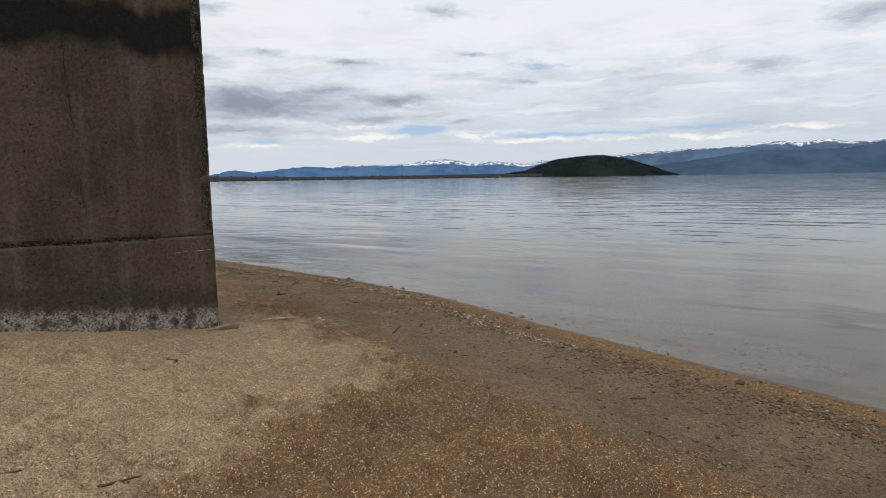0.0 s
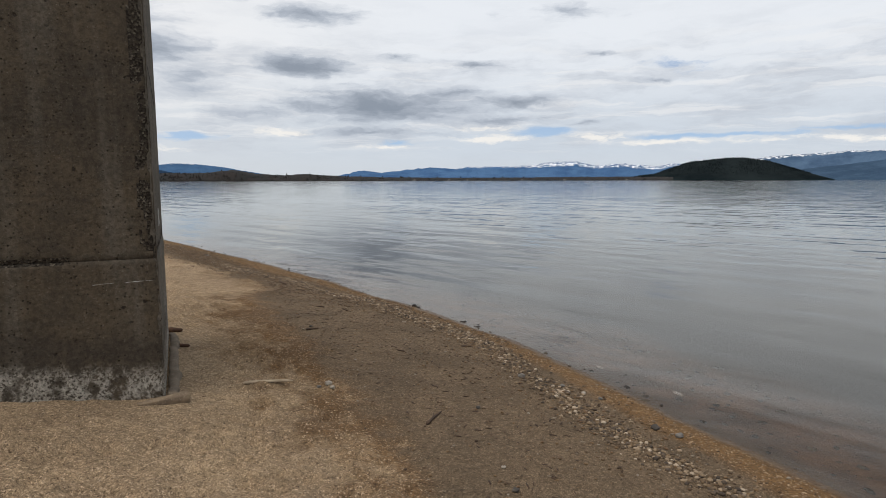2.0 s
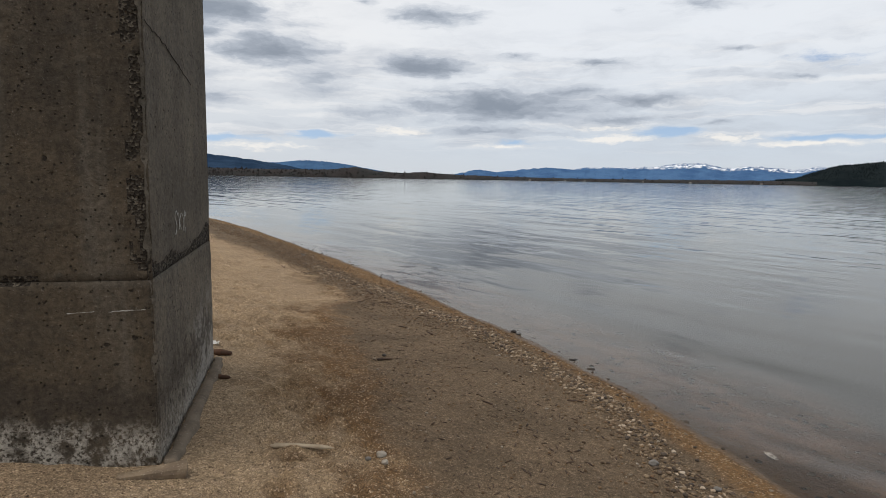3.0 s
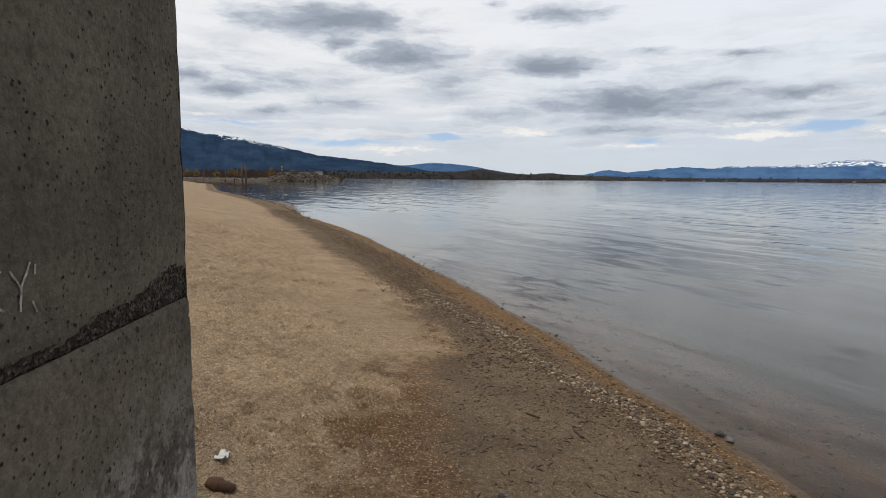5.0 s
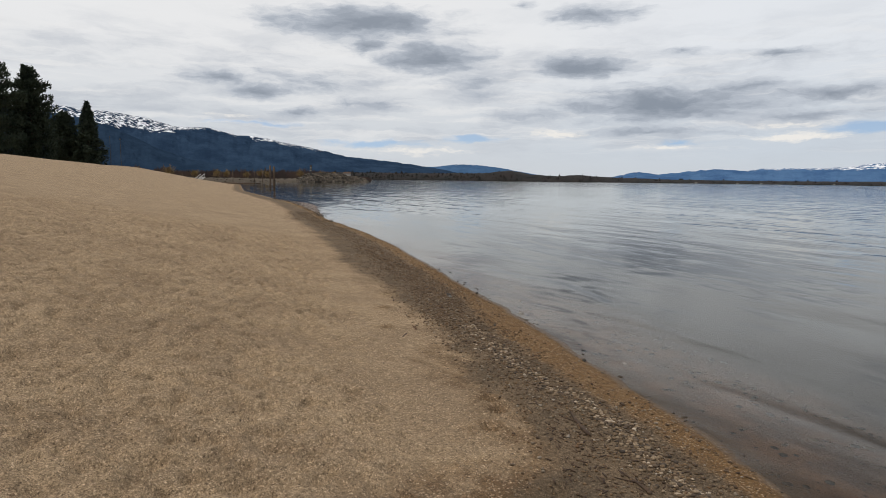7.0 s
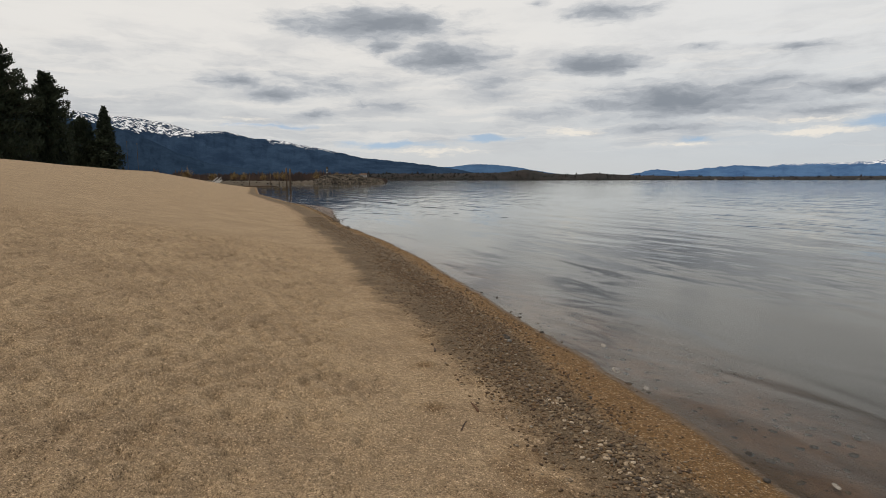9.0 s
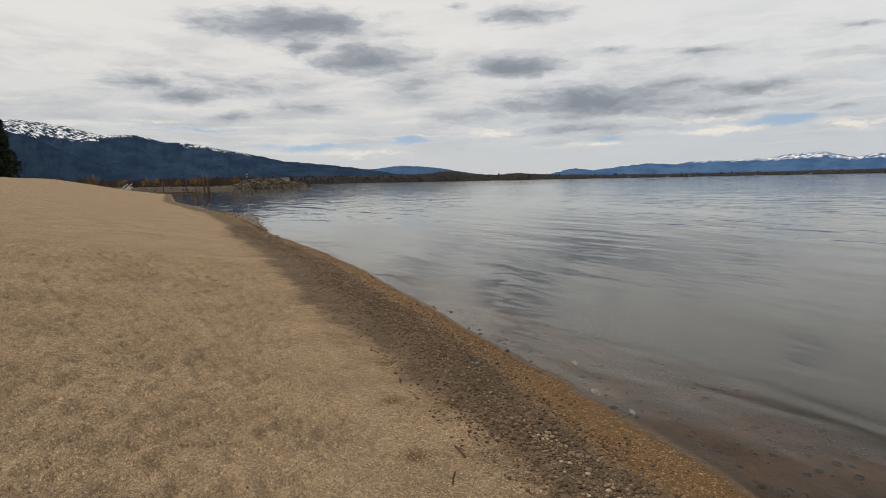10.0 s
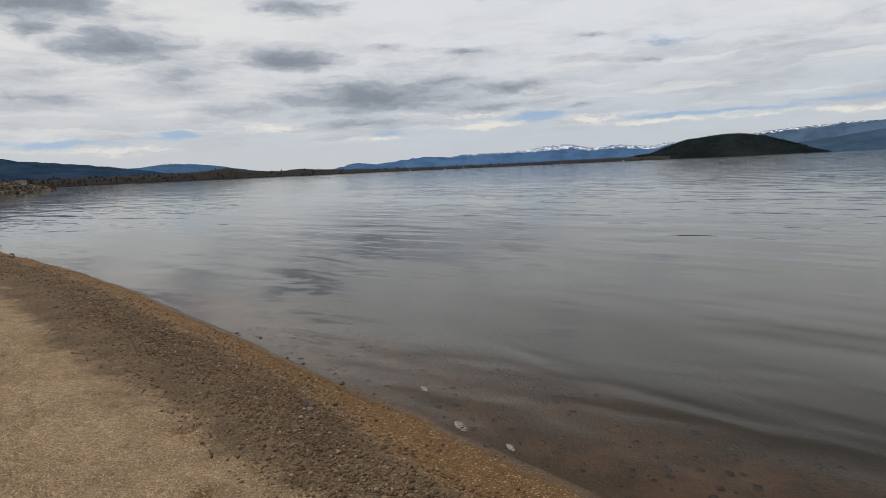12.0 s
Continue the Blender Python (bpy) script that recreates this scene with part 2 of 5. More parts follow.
def water_material():
    m = bpy.data.materials.new("lake_water")
    m.use_nodes = True
    nt = m.node_tree
    nt.nodes.clear()
    v = objvec(nt)
    # long low swells running in towards the beach, and small ripples in streaks
    rot = nt.nodes.new("ShaderNodeMapping")
    link(nt, v, rot.inputs[0])
    rot.inputs["Rotation"].default_value, rot.inputs["Location"].default_value = (0, 0, radians(30)), (13.7, 4.9, 0)
    r = rot.outputs[0]
    swell = nz(nt, stretch(nt, r, (0.26, 1.0, 1)), 0.7, 1.0, 0.4, 0.15)
    chop = nz(nt, stretch(nt, r, (0.5, 1.0, 1)), 2.6, 1.0, 0.4, 0.5)
    calm = span(nt, nz(nt, stretch(nt, r, (0.05, 0.14, 1)), 0.9, 3.0), 0.38, 0.62)
    roll = nz(nt, stretch(nt, r, (0.36, 1.0, 1)), 1.5, 1.0, 0.4, 0.5)
    h = mth(nt, "ADD", mth(nt, "MULTIPLY_ADD", roll, mth(nt, "MULTIPLY_ADD", calm, 0.42, 0.26), mth(nt, "MULTIPLY", swell, 1.10)), mth(nt, "MULTIPLY", chop, mth(nt, "MULTIPLY_ADD", calm, 0.20, 0.10)))
    bp = nt.nodes.new("ShaderNodeBump")
    bp.inputs["Strength"].default_value, bp.inputs["Distance"].default_value = 1.0, 0.036
    link(nt, h, bp.inputs["Height"])
    fr = nt.nodes.new("ShaderNodeFresnel")
    fr.inputs[0].default_value = 1.333
    link(nt, bp.outputs[0], fr.inputs["Normal"])
    gl = nt.nodes.new("ShaderNodeBsdfGlossy")
    gl.inputs["Roughness"].default_value, gl.inputs["Color"].default_value = 0.05, (0.97, 0.975, 0.955, 1)
    link(nt, bp.outputs[0], gl.inputs["Normal"])
    tr = nt.nodes.new("ShaderNodeBsdfTransparent")
    tr.inputs[0].default_value = (0.79, 0.77, 0.70, 1)
    mx = nt.nodes.new("ShaderNodeMixShader")
    link(nt, fr.outputs[0], mx.inputs[0])
    link(nt, tr.outputs[0], mx.inputs[1])
    link(nt, gl.outputs[0], mx.inputs[2])
    out = nt.nodes.new("ShaderNodeOutputMaterial")
    link(nt, mx.outputs[0], out.inputs[0])
    return m


def concrete_material(name, side):
    m, nt, b = material(name, 0.9, 0.2)
    v = objvec(nt)
    sep = nt.nodes.new("ShaderNodeSeparateXYZ")
    link(nt, v, sep.inputs[0])
    z = sep.outputs[2]
    big, mid, fine = nz(nt, v, 1.6, 5.0, 0.6), nz(nt, v, 9.0, 5.0, 0.65), nz(nt, v, 70.0, 3.0, 0.6)
    streak = nz(nt, stretch(nt, v, (6.0, 6.0, 0.5)), 1.0, 4.0)
    pours = nz(nt, stretch(nt, v, (0.5, 0.5, 7.0)), 1.0, 4.0)
    # one concrete in two tones: darker front, lighter side, facing light put into colour
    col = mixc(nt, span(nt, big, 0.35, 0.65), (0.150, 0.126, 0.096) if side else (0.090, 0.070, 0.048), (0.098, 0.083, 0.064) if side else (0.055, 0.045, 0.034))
    col = mixc(nt, mth(nt, "MULTIPLY", span(nt, streak, 0.5, 0.75), 0.45), col, (0.145, 0.13, 0.107))
    col = mixc(nt, mth(nt, "MULTIPLY", span(nt, pours, 0.5, 0.7), 0.4), col, (0.062, 0.054, 0.044))
    col = mixc(nt, mth(nt, "MULTIPLY", span(nt, mid, 0.52, 0.72), 0.5), col, (0.05, 0.044, 0.036))
    col = mixc(nt, mth(nt, "MULTIPLY", span(nt, fine, 0.6, 0.75), 0.35), col, (0.25, 0.23, 0.195))
    edge = mth(nt, "ADD", mth(nt, "SUBTRACT", z, mth(nt, "MULTIPLY", sep.outputs[1], 0.0 if side else 0.12)), mth(nt, "MULTIPLY", mth(nt, "SUBTRACT", mid, 0.5), 0.35 if not side else 0.9))
    lime = mth(nt, "MULTIPLY", span(nt, edge, 0.50 if not side else 0.60, 0.40 if not side else 0.2), mth(nt, "MULTIPLY", span(nt, fine, 0.36, 0.56), span(nt, mid, 0.36, 0.56)))
    col = mixc(nt, mth(nt, "MULTIPLY", lime, 0.85), col, (0.42, 0.39, 0.34))
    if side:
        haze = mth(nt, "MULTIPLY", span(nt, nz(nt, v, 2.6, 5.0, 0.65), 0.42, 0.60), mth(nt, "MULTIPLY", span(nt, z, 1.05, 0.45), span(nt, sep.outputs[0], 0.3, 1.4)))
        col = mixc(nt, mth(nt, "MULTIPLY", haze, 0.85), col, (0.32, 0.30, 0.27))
    damp = mth(nt, "MULTIPLY", span(nt, edge, 0.70, 0.60), span(nt, edge, 0.45, 0.55))
    col = mixc(nt, mth(nt, "MULTIPLY", damp, 0.7), col, (0.055, 0.045, 0.035))
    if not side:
        # wet is only a ragged height that places the band below
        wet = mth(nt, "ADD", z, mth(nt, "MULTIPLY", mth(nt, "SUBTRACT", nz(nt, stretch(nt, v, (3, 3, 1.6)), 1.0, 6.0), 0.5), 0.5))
        # ragged dark band near the top: stain plus overhead shade painted in
        shade_stain = mth(nt, "MULTIPLY", span(nt, wet, 2.84, 3.02), span(nt, wet, 3.42, 3.28))
        col = mixc(nt, mth(nt, "MULTIPLY", shade_stain, 0.95), col, (0.010, 0.009, 0.008))
    pits = mth(nt, "MULTIPLY", span(nt, mth(nt, "ADD", vor(nt, v, 34.0), mth(nt, "MULTIPLY", mid, 0.35)), 0.235, 0.39), span(nt, mth(nt, "ADD", vor(nt, v, 8.0), mth(nt, "MULTIPLY", nz(nt, v, 38.0, 3.0, 0.7), 0.34)), 0.225, 0.28))
    pit_on = span(nt, nz(nt, v, 4.0, 3.0), 0.34, 0.50)
    # hollows of the pits darkened: their shade put into colour besides the relief
    col = mixc(nt, mth(nt, "MULTIPLY", mth(nt, "SUBTRACT", 1.0, pits), mth(nt, "MULTIPLY", pit_on, 0.8)), col, (0.022, 0.018, 0.014))
    col = mixc(nt, mth(nt, "MULTIPLY", span(nt, vor(nt, v, 64.0), 0.18, 0.10), mth(nt, "MULTIPLY", span(nt, mid, 0.45, 0.6), 0.4)), col, (0.15, 0.13, 0.105))
    mottle = nt.nodes.new("ShaderNodeCombineColor")
    for sck in mottle.inputs:
        put(nt, sck, span(nt, nz(nt, v, 31.0, 6.0, 0.8), 0.30, 0.70, 0.66, 1.34))
    col = mixc(nt, 1.0, col, mottle.outputs[0], "MULTIPLY")
    put(nt, b.inputs["Base Color"], col)
    h = mth(nt, "MULTIPLY_ADD", mth(nt, "MULTIPLY", mth(nt, "SUBTRACT", pits, 1.0), pit_on), 1.0, mth(nt, "MULTIPLY", fine, 0.45))
    n1 = bump(nt, b, h, 1.0, 0.012)
    bump(nt, b, mid, 0.8, 0.02, n1)
    return m


def aggregate_material():
    m, nt, b = material("exposed_aggregate", 0.9, 0.2)
    v = objvec(nt)
    c = vor(nt, v, 85.0, "Color")
    s = nt.nodes.new("ShaderNodeSeparateColor")
    link(nt, c, s.inputs[0])
    put(nt, b.inputs["Base Color"], ramp(nt, s.outputs[0], [(0.0, (0.016, 0.013, 0.010)), (0.5, (0.045, 0.037, 0.029)), (0.85, (0.085, 0.072, 0.056)), (1.0, (0.15, 0.13, 0.10))]))
    bump(nt, b, vor(nt, v, 85.0), 1.0, 0.012)
    return m


def pebble_material(name, tones, rough=0.75):
    m, nt, b = material(name, rough, 0.35)
    v = objvec(nt)
    col = ramp(nt, island(nt), tones)
    k = span(nt, nz(nt, v, 160.0, 3.0), 0.3, 0.7, 0.75, 1.2)
    mul = nt.nodes.new("ShaderNodeCombineColor")
    for s in mul.inputs:
        put(nt, s, k)
    put(nt, b.inputs["Base Color"], mixc(nt, 1.0, col, mul.outputs[0], "MULTIPLY"))
    bump(nt, b, nz(nt, v, 90.0, 3.0), 0.4, 0.004)
    return m


def mountain_material(name, slope, slope2, snow=None, relief=25.0):
    """Forested slopes, bluer colours carrying painted distance haze. snow: the grain of its patches (1/m) and how
    ragged its lower edge is (degrees of height).
    """
    m, nt, b = material(name, 1.0, 0.0)
    v = objvec(nt)
    col = mixc(nt, span(nt, nz(nt, v, 0.006, 7.0, 0.7), 0.35, 0.65), slope, slope2)
    if snow:
        grain, ragged = snow
        edge = mth(nt, "MULTIPLY_ADD", mth(nt, "SUBTRACT", nz(nt, stretch(nt, v, (1, 1, 0.6)), grain * 0.4, 8.0, 0.72), 0.5), ragged, attr(nt, "snow"))
        trees = span(nt, nz(nt, stretch(nt, v, (1, 1, 0.5)), grain, 6.0, 0.7), 0.47, 0.55)
        col = mixc(nt, mth(nt, "MULTIPLY", span(nt, edge, 0.0, 0.06), trees), col, (0.80, 0.83, 0.88))
    put(nt, b.inputs["Base Color"], col)
    bump(nt, b, nz(nt, v, 0.02, 5.0), 0.7, relief)
    return m


SAND = sand_material()
WATER = water_material()
# shaded and lit tones of the same concrete, chosen by face
PIER_FRONT, PIER_SIDE = concrete_material("pier_concrete_shaded_front", False), concrete_material("pier_concrete_lit_side", True)
AGGREGATE = aggregate_material()
PEBBLE = pebble_material("pebbles", [(0.0, (0.050, 0.031, 0.019)), (0.35, (0.108, 0.068, 0.037)), (0.6, (0.175, 0.112, 0.058)), (0.75, (0.125, 0.07, 0.035)), (0.87, (0.165, 0.125, 0.085)), (0.97, (0.22, 0.18, 0.135)), (1.0, (0.30, 0.26, 0.21))])
GRAVEL = pebble_material("rusty_gravel", [(0.0, (0.080, 0.048, 0.026)), (0.4, (0.138, 0.089, 0.050)), (0.75, (0.195, 0.138, 0.082)), (1.0, (0.27, 0.20, 0.125))])
DARKROCK = pebble_material("wet_rock", [(0.0, (0.025, 0.021, 0.017)), (0.6, (0.055, 0.043, 0.032)), (1.0, (0.11, 0.085, 0.06))], 0.7)
RIPRAP = pebble_material("breakwater_rock", [(0.0, (0.03, 0.026, 0.023)), (0.6, (0.085, 0.070, 0.053)), (1.0, (0.17, 0.14, 0.11))], 0.95)
DRIFT = mottled("driftwood", (0.24, 0.18, 0.12), (0.15, 0.11, 0.075), 14.0, 0.85, 0.003, (0.34, 0.28, 0.21))
DARKWOOD = mottled("wet_wood", (0.045, 0.03, 0.022), (0.08, 0.05, 0.032), 25.0, 0.8, 0.003)
BROWNWOOD = mottled("rotten_wood", (0.11, 0.055, 0.03), (0.06, 0.032, 0.02), 20.0, 0.85, 0.004)
PALEWOOD = mottled("bleached_wood", (0.40, 0.33, 0.24), (0.30, 0.24, 0.17), 18.0, 0.85, 0.003)
PILEWOOD = mottled("piling_timber", (0.07, 0.05, 0.038), (0.11, 0.075, 0.05), 1.5, 0.9, 0.03)
CHALK = mottled("chalk", (0.46, 0.45, 0.42), (0.26, 0.25, 0.225), 60.0, 0.95, 0.001)
PAPER = mottled("tissue_paper", (0.78, 0.77, 0.74), (0.66, 0.65, 0.62), 30.0, 0.9, 0.002)
FOAM = mottled("foam", (0.36, 0.33, 0.29), (0.24, 0.215, 0.185), 30.0, 0.6, 0.004)
CRACK = mottled("crack", (0.02, 0.018, 0.015), (0.035, 0.03, 0.025), 30.0, 0.95, 0.002)
NEEDLES = mottled("conifer_needles", (0.018, 0.028, 0.018), (0.030, 0.042, 0.024), 0.8, 0.9, 0.05)
BARK = mottled("conifer_bark", (0.05, 0.036, 0.028), (0.08, 0.055, 0.04), 2.0, 0.95, 0.03)
WILLOW = mottled("willow_twigs", (0.25, 0.17, 0.07), (0.17, 0.115, 0.055), 0.6, 0.95, 0.05)
BRUSH = mottled("bare_woods", (0.095, 0.062, 0.05), (0.06, 0.045, 0.04), 0.06, 1.0, 0.3)
FARWOOD = mottled("far_woods", (0.011, 0.012, 0.012), (0.020, 0.016, 0.015), 0.02, 1.0, 1.0, (0.030, 0.023, 0.020))
WHITEPAINT = mottled("white_paint", (0.42, 0.41, 0.39), (0.32, 0.31, 0.29), 1.0, 0.7, 0.002)
REDROOF = mottled("rust_roof", (0.12, 0.07, 0.05), (0.09, 0.06, 0.045), 1.0, 0.85, 0.004)

# ---- helpers for meshes ----


def mesh_ob(name, verts, faces, mat, parent=None, smooth=True):
    me = bpy.data.meshes.new(name)
    me.from_pydata([tuple(v) for v in verts], [], [tuple(f) for f in faces])
    me.materials.append(mat)
    if smooth:
        me.polygons.foreach_set("use_smooth", [True] * len(me.polygons))
    me.update()
    ob = new(name, me)
    if parent:
        ob.parent = parent
    return ob


def big_mesh(name, verts, faces, mat, smooth=True):
    """verts (n,3) and faces (m,k) as arrays."""
    me = bpy.data.meshes.new(name)
    k = faces.shape[1]
    me.vertices.add(len(verts))
    me.vertices.foreach_set("co", verts.astype(np.float32).ravel())
    me.loops.add(faces.size)
    me.loops.foreach_set("vertex_index", faces.astype(np.int32).ravel())
    me.polygons.add(len(faces))
    me.polygons.foreach_set("loop_start", np.arange(0, faces.size, k, dtype=np.int32))
    me.polygons.foreach_set("use_smooth", np.full(len(faces), smooth))
    me.materials.append(mat)
    me.update(calc_edges=True)
    me.validate()
    return new(name, me)


def part(name, bm, mat, parent, label=""):
    me = bpy.data.meshes.new(name)
    bm.to_mesh(me)
    bm.free()
    me.materials.append(mat)
    ob = new(name, me)
    ob.parent = parent
    if label:
        ob["label"] = label
    return ob


def smooth_all(ob):
    ob.data.polygons.foreach_set("use_smooth", [True] * len(ob.data.polygons))
    return ob


def grid_faces(nu, nv):
    i = np.arange(nu - 1)[:, None] * nv + np.arange(nv - 1)[None, :]
    return np.stack([i, i + nv, i + nv + 1, i + 1], -1).reshape(-1, 4)


def hashed(ix, iy, seed):
    h = (ix.astype(np.int64) * 374761393 + iy.astype(np.int64) * 668265263 + seed * 1274126177) & 0x7FFFFFFF
    h = ((h ^ (h >> 13)) * 1274126177) & 0x7FFFFFFF
    return ((h ^ (h >> 16)) & 0xFFFF) / 65535.0


def vnoise(x, y, seed=0):
    ix, iy = np.floor(x), np.floor(y)
    fx, fy = x - ix, y - iy
    fx, fy = fx * fx * (3 - 2 * fx), fy * fy * (3 - 2 * fy)
    a, b = hashed(ix, iy, seed), hashed(ix + 1, iy, seed)
    c, d = hashed(ix, iy + 1, seed), hashed(ix + 1, iy + 1, seed)
    return (a + (b - a) * fx) * (1 - fy) + (c + (d - c) * fx) * fy


def fbm(x, y, seed=0, octaves=4):
    t, amp, s = 0.0, 0.5, 0.0
    for k in range(octaves):
        t = t + amp * vnoise(x * 2 ** k, y * 2 ** k, seed + k)
        s += amp
        amp *= 0.5
    return t / s


def sstep(x, a, b):
    t = np.clip((x - a) / (b - a), 0, 1)
    return t * t * (3 - 2 * t)


# ---- the beach and the lake ----
ORIGIN = np.array([-2.184, 6.035])
ALONG, LAKE = np.array([-0.6, 0.8]), np.array([0.8, 0.6])
SHORE_U = np.array([-4500, -60, -8, -4.5, -2.8, -1, 0, 1.2, 2.45, 3.3, 4.1, 5.4, 6.9, 8.6, 10.7, 12, 14.6, 17, 20.6, 26, 30.5, 42, 47, 75, 150, 165, 200, 260, 400, 4500])
SHORE_N = np.array([60, 8, 3.87, 3.68, 3.58, 3.50, 3.49, 3.43, 3.2, 3.05, 2.8, 2.5, 2.1, 1.57, 0.9, 0.47, -0.4, -1.2, -2.64, -5.1, -6.7, -11.6, -14.1, -27.7, -57.8, -75, -120, -165, -280, -4200])
PROFILE_D = np.array([-4500, -60, -14, -6, -2, 0, 1, 2, 3, 3.6, 5, 10, 18, 26, 35, 80, 4600])
PROFILE_Z = np.array([-6, -4, -2.2, -0.75, -0.17, 0.0, 0.065, 0.105, 0.20, 0.275, 0.46, 1.15, 2.5, 3.8, 4.3, 4.5, 4.8])


def shore_n(u):
    return np.interp(u, SHORE_U, SHORE_N) + 0.05 * (fbm(u * 0.9, u * 0 + 3.3, 5, 3) - 0.5) * np.clip(np.abs(u) / 4, 0.6, 4)


def inland(x, y):
    u = (x - ORIGIN[0]) * ALONG[0] + (y - ORIGIN[1]) * ALONG[1]
    n = (x - ORIGIN[0]) * LAKE[0] + (y - ORIGIN[1]) * LAKE[1]
    return u, shore_n(u) - n


FOOTPRINTS = ((-4.58, 10.92), (-3.87, 10.5), (-3.65, 9.56), (-3.85, 9.2), (-3.45, 9.2), (-4.1, 9.0), (-7.62, 12.96), (-6.9, 12.3), (-8.3, 13.7), (-0.95, 3.9), (-0.5, 4.3), (-0.2, 4.0), (-0.55, 3.6), (0.05, 4.6), (-1.7, 6.6), (-1.5, 6.3), (-1.85, 7.3), (-4.72, 11.2), (-3.9, 9.75), (-3.55, 8.8), (-3.3, 8.55), (-4.86, 11.3))


def dimples(x, y, size, seed):
    """Trodden sand: a shallow pit with a soft rim in every cell of an uneven net, about -1 to 0.4 high."""
    gx, gy = x / size, y / size
    ix, iy = np.floor(gx), np.floor(gy)
    best, depth = np.full(x.shape, 9.0), np.zeros(x.shape)
    for dx in (-1, 0, 1):
        for dy in (-1, 0, 1):
            cx, cy = ix + dx, iy + dy
            r = np.hypot(cx + hashed(cx, cy, seed) - gx, (cy + hashed(cx, cy, seed + 1) - gy) * 1.15)
            near = r < best
            depth = np.where(near, 0.25 + 0.75 * hashed(cx, cy, seed + 2), depth)
            best = np.where(near, r, best)
    return depth * (0.42 * np.exp(-((best - 0.62) / 0.22) ** 2) - np.exp(-(best / 0.34) ** 2))


def ground_height(u, d):
    """Height of sand without footprints."""
    z = np.interp(d, PROFILE_D, PROFILE_Z)
    near = np.exp(-np.maximum(np.abs(u) - 20, 0) / 40)
    z = z + near * sstep(d, 1.2, 4.0) * 0.05 * (fbm(u * 0.9, d * 0.9, 11) - 0.5)
    z = z + near * 0.02 * (fbm(u * 2.2, d * 1.6, 21) - 0.5) * sstep(d, -0.4, 0.6)
    z = z + sstep(d, 8, 30) * 0.7 * (fbm(u * 0.045, d * 0.06, 31) - 0.5) * (np.abs(u) < 200)
    spit = np.exp(-((u - 40.0) / 7.0) ** 2) * np.exp(-((d + 1.0) / 1.6) ** 2) * 0.1
    return z + spit


def axis(lo, a, b, hi, step, grow):
    out, s, x = list(np.arange(a, b + 1e-6, step)), step, b
    while x < hi:
        s *= grow
        x += s
        out.append(min(x, hi))
    s, x, left = step, a, []
    while x > lo:
        s *= grow
        x -= s
        left.append(max(x, lo))
    return np.array(left[::-1] + out)


GROUND = {}


def silt_width(u):
    return np.interp(u, [-6, -2, 0.7, 2.7, 3.7, 5.5, 9, 10.5, 14, 20, 30], [2.2, 2.05, 2.2, 2.0, 1.75, 1.22, 1.3, 1.4, 1.8, 1.7, 1.4])


def strip_width(u):
    """The bare rusty strip between the water and the pebbles."""
    return np.interp(u, [-6, -2, 0.2, 1.2, 3, 4, 5.5, 7.7, 8.7, 10.5, 14], [0.35, 0.32, 0.25, 0.15, 0.15, 0.18, 0.34, 0.58, 0.5, 0.32, 0.35])


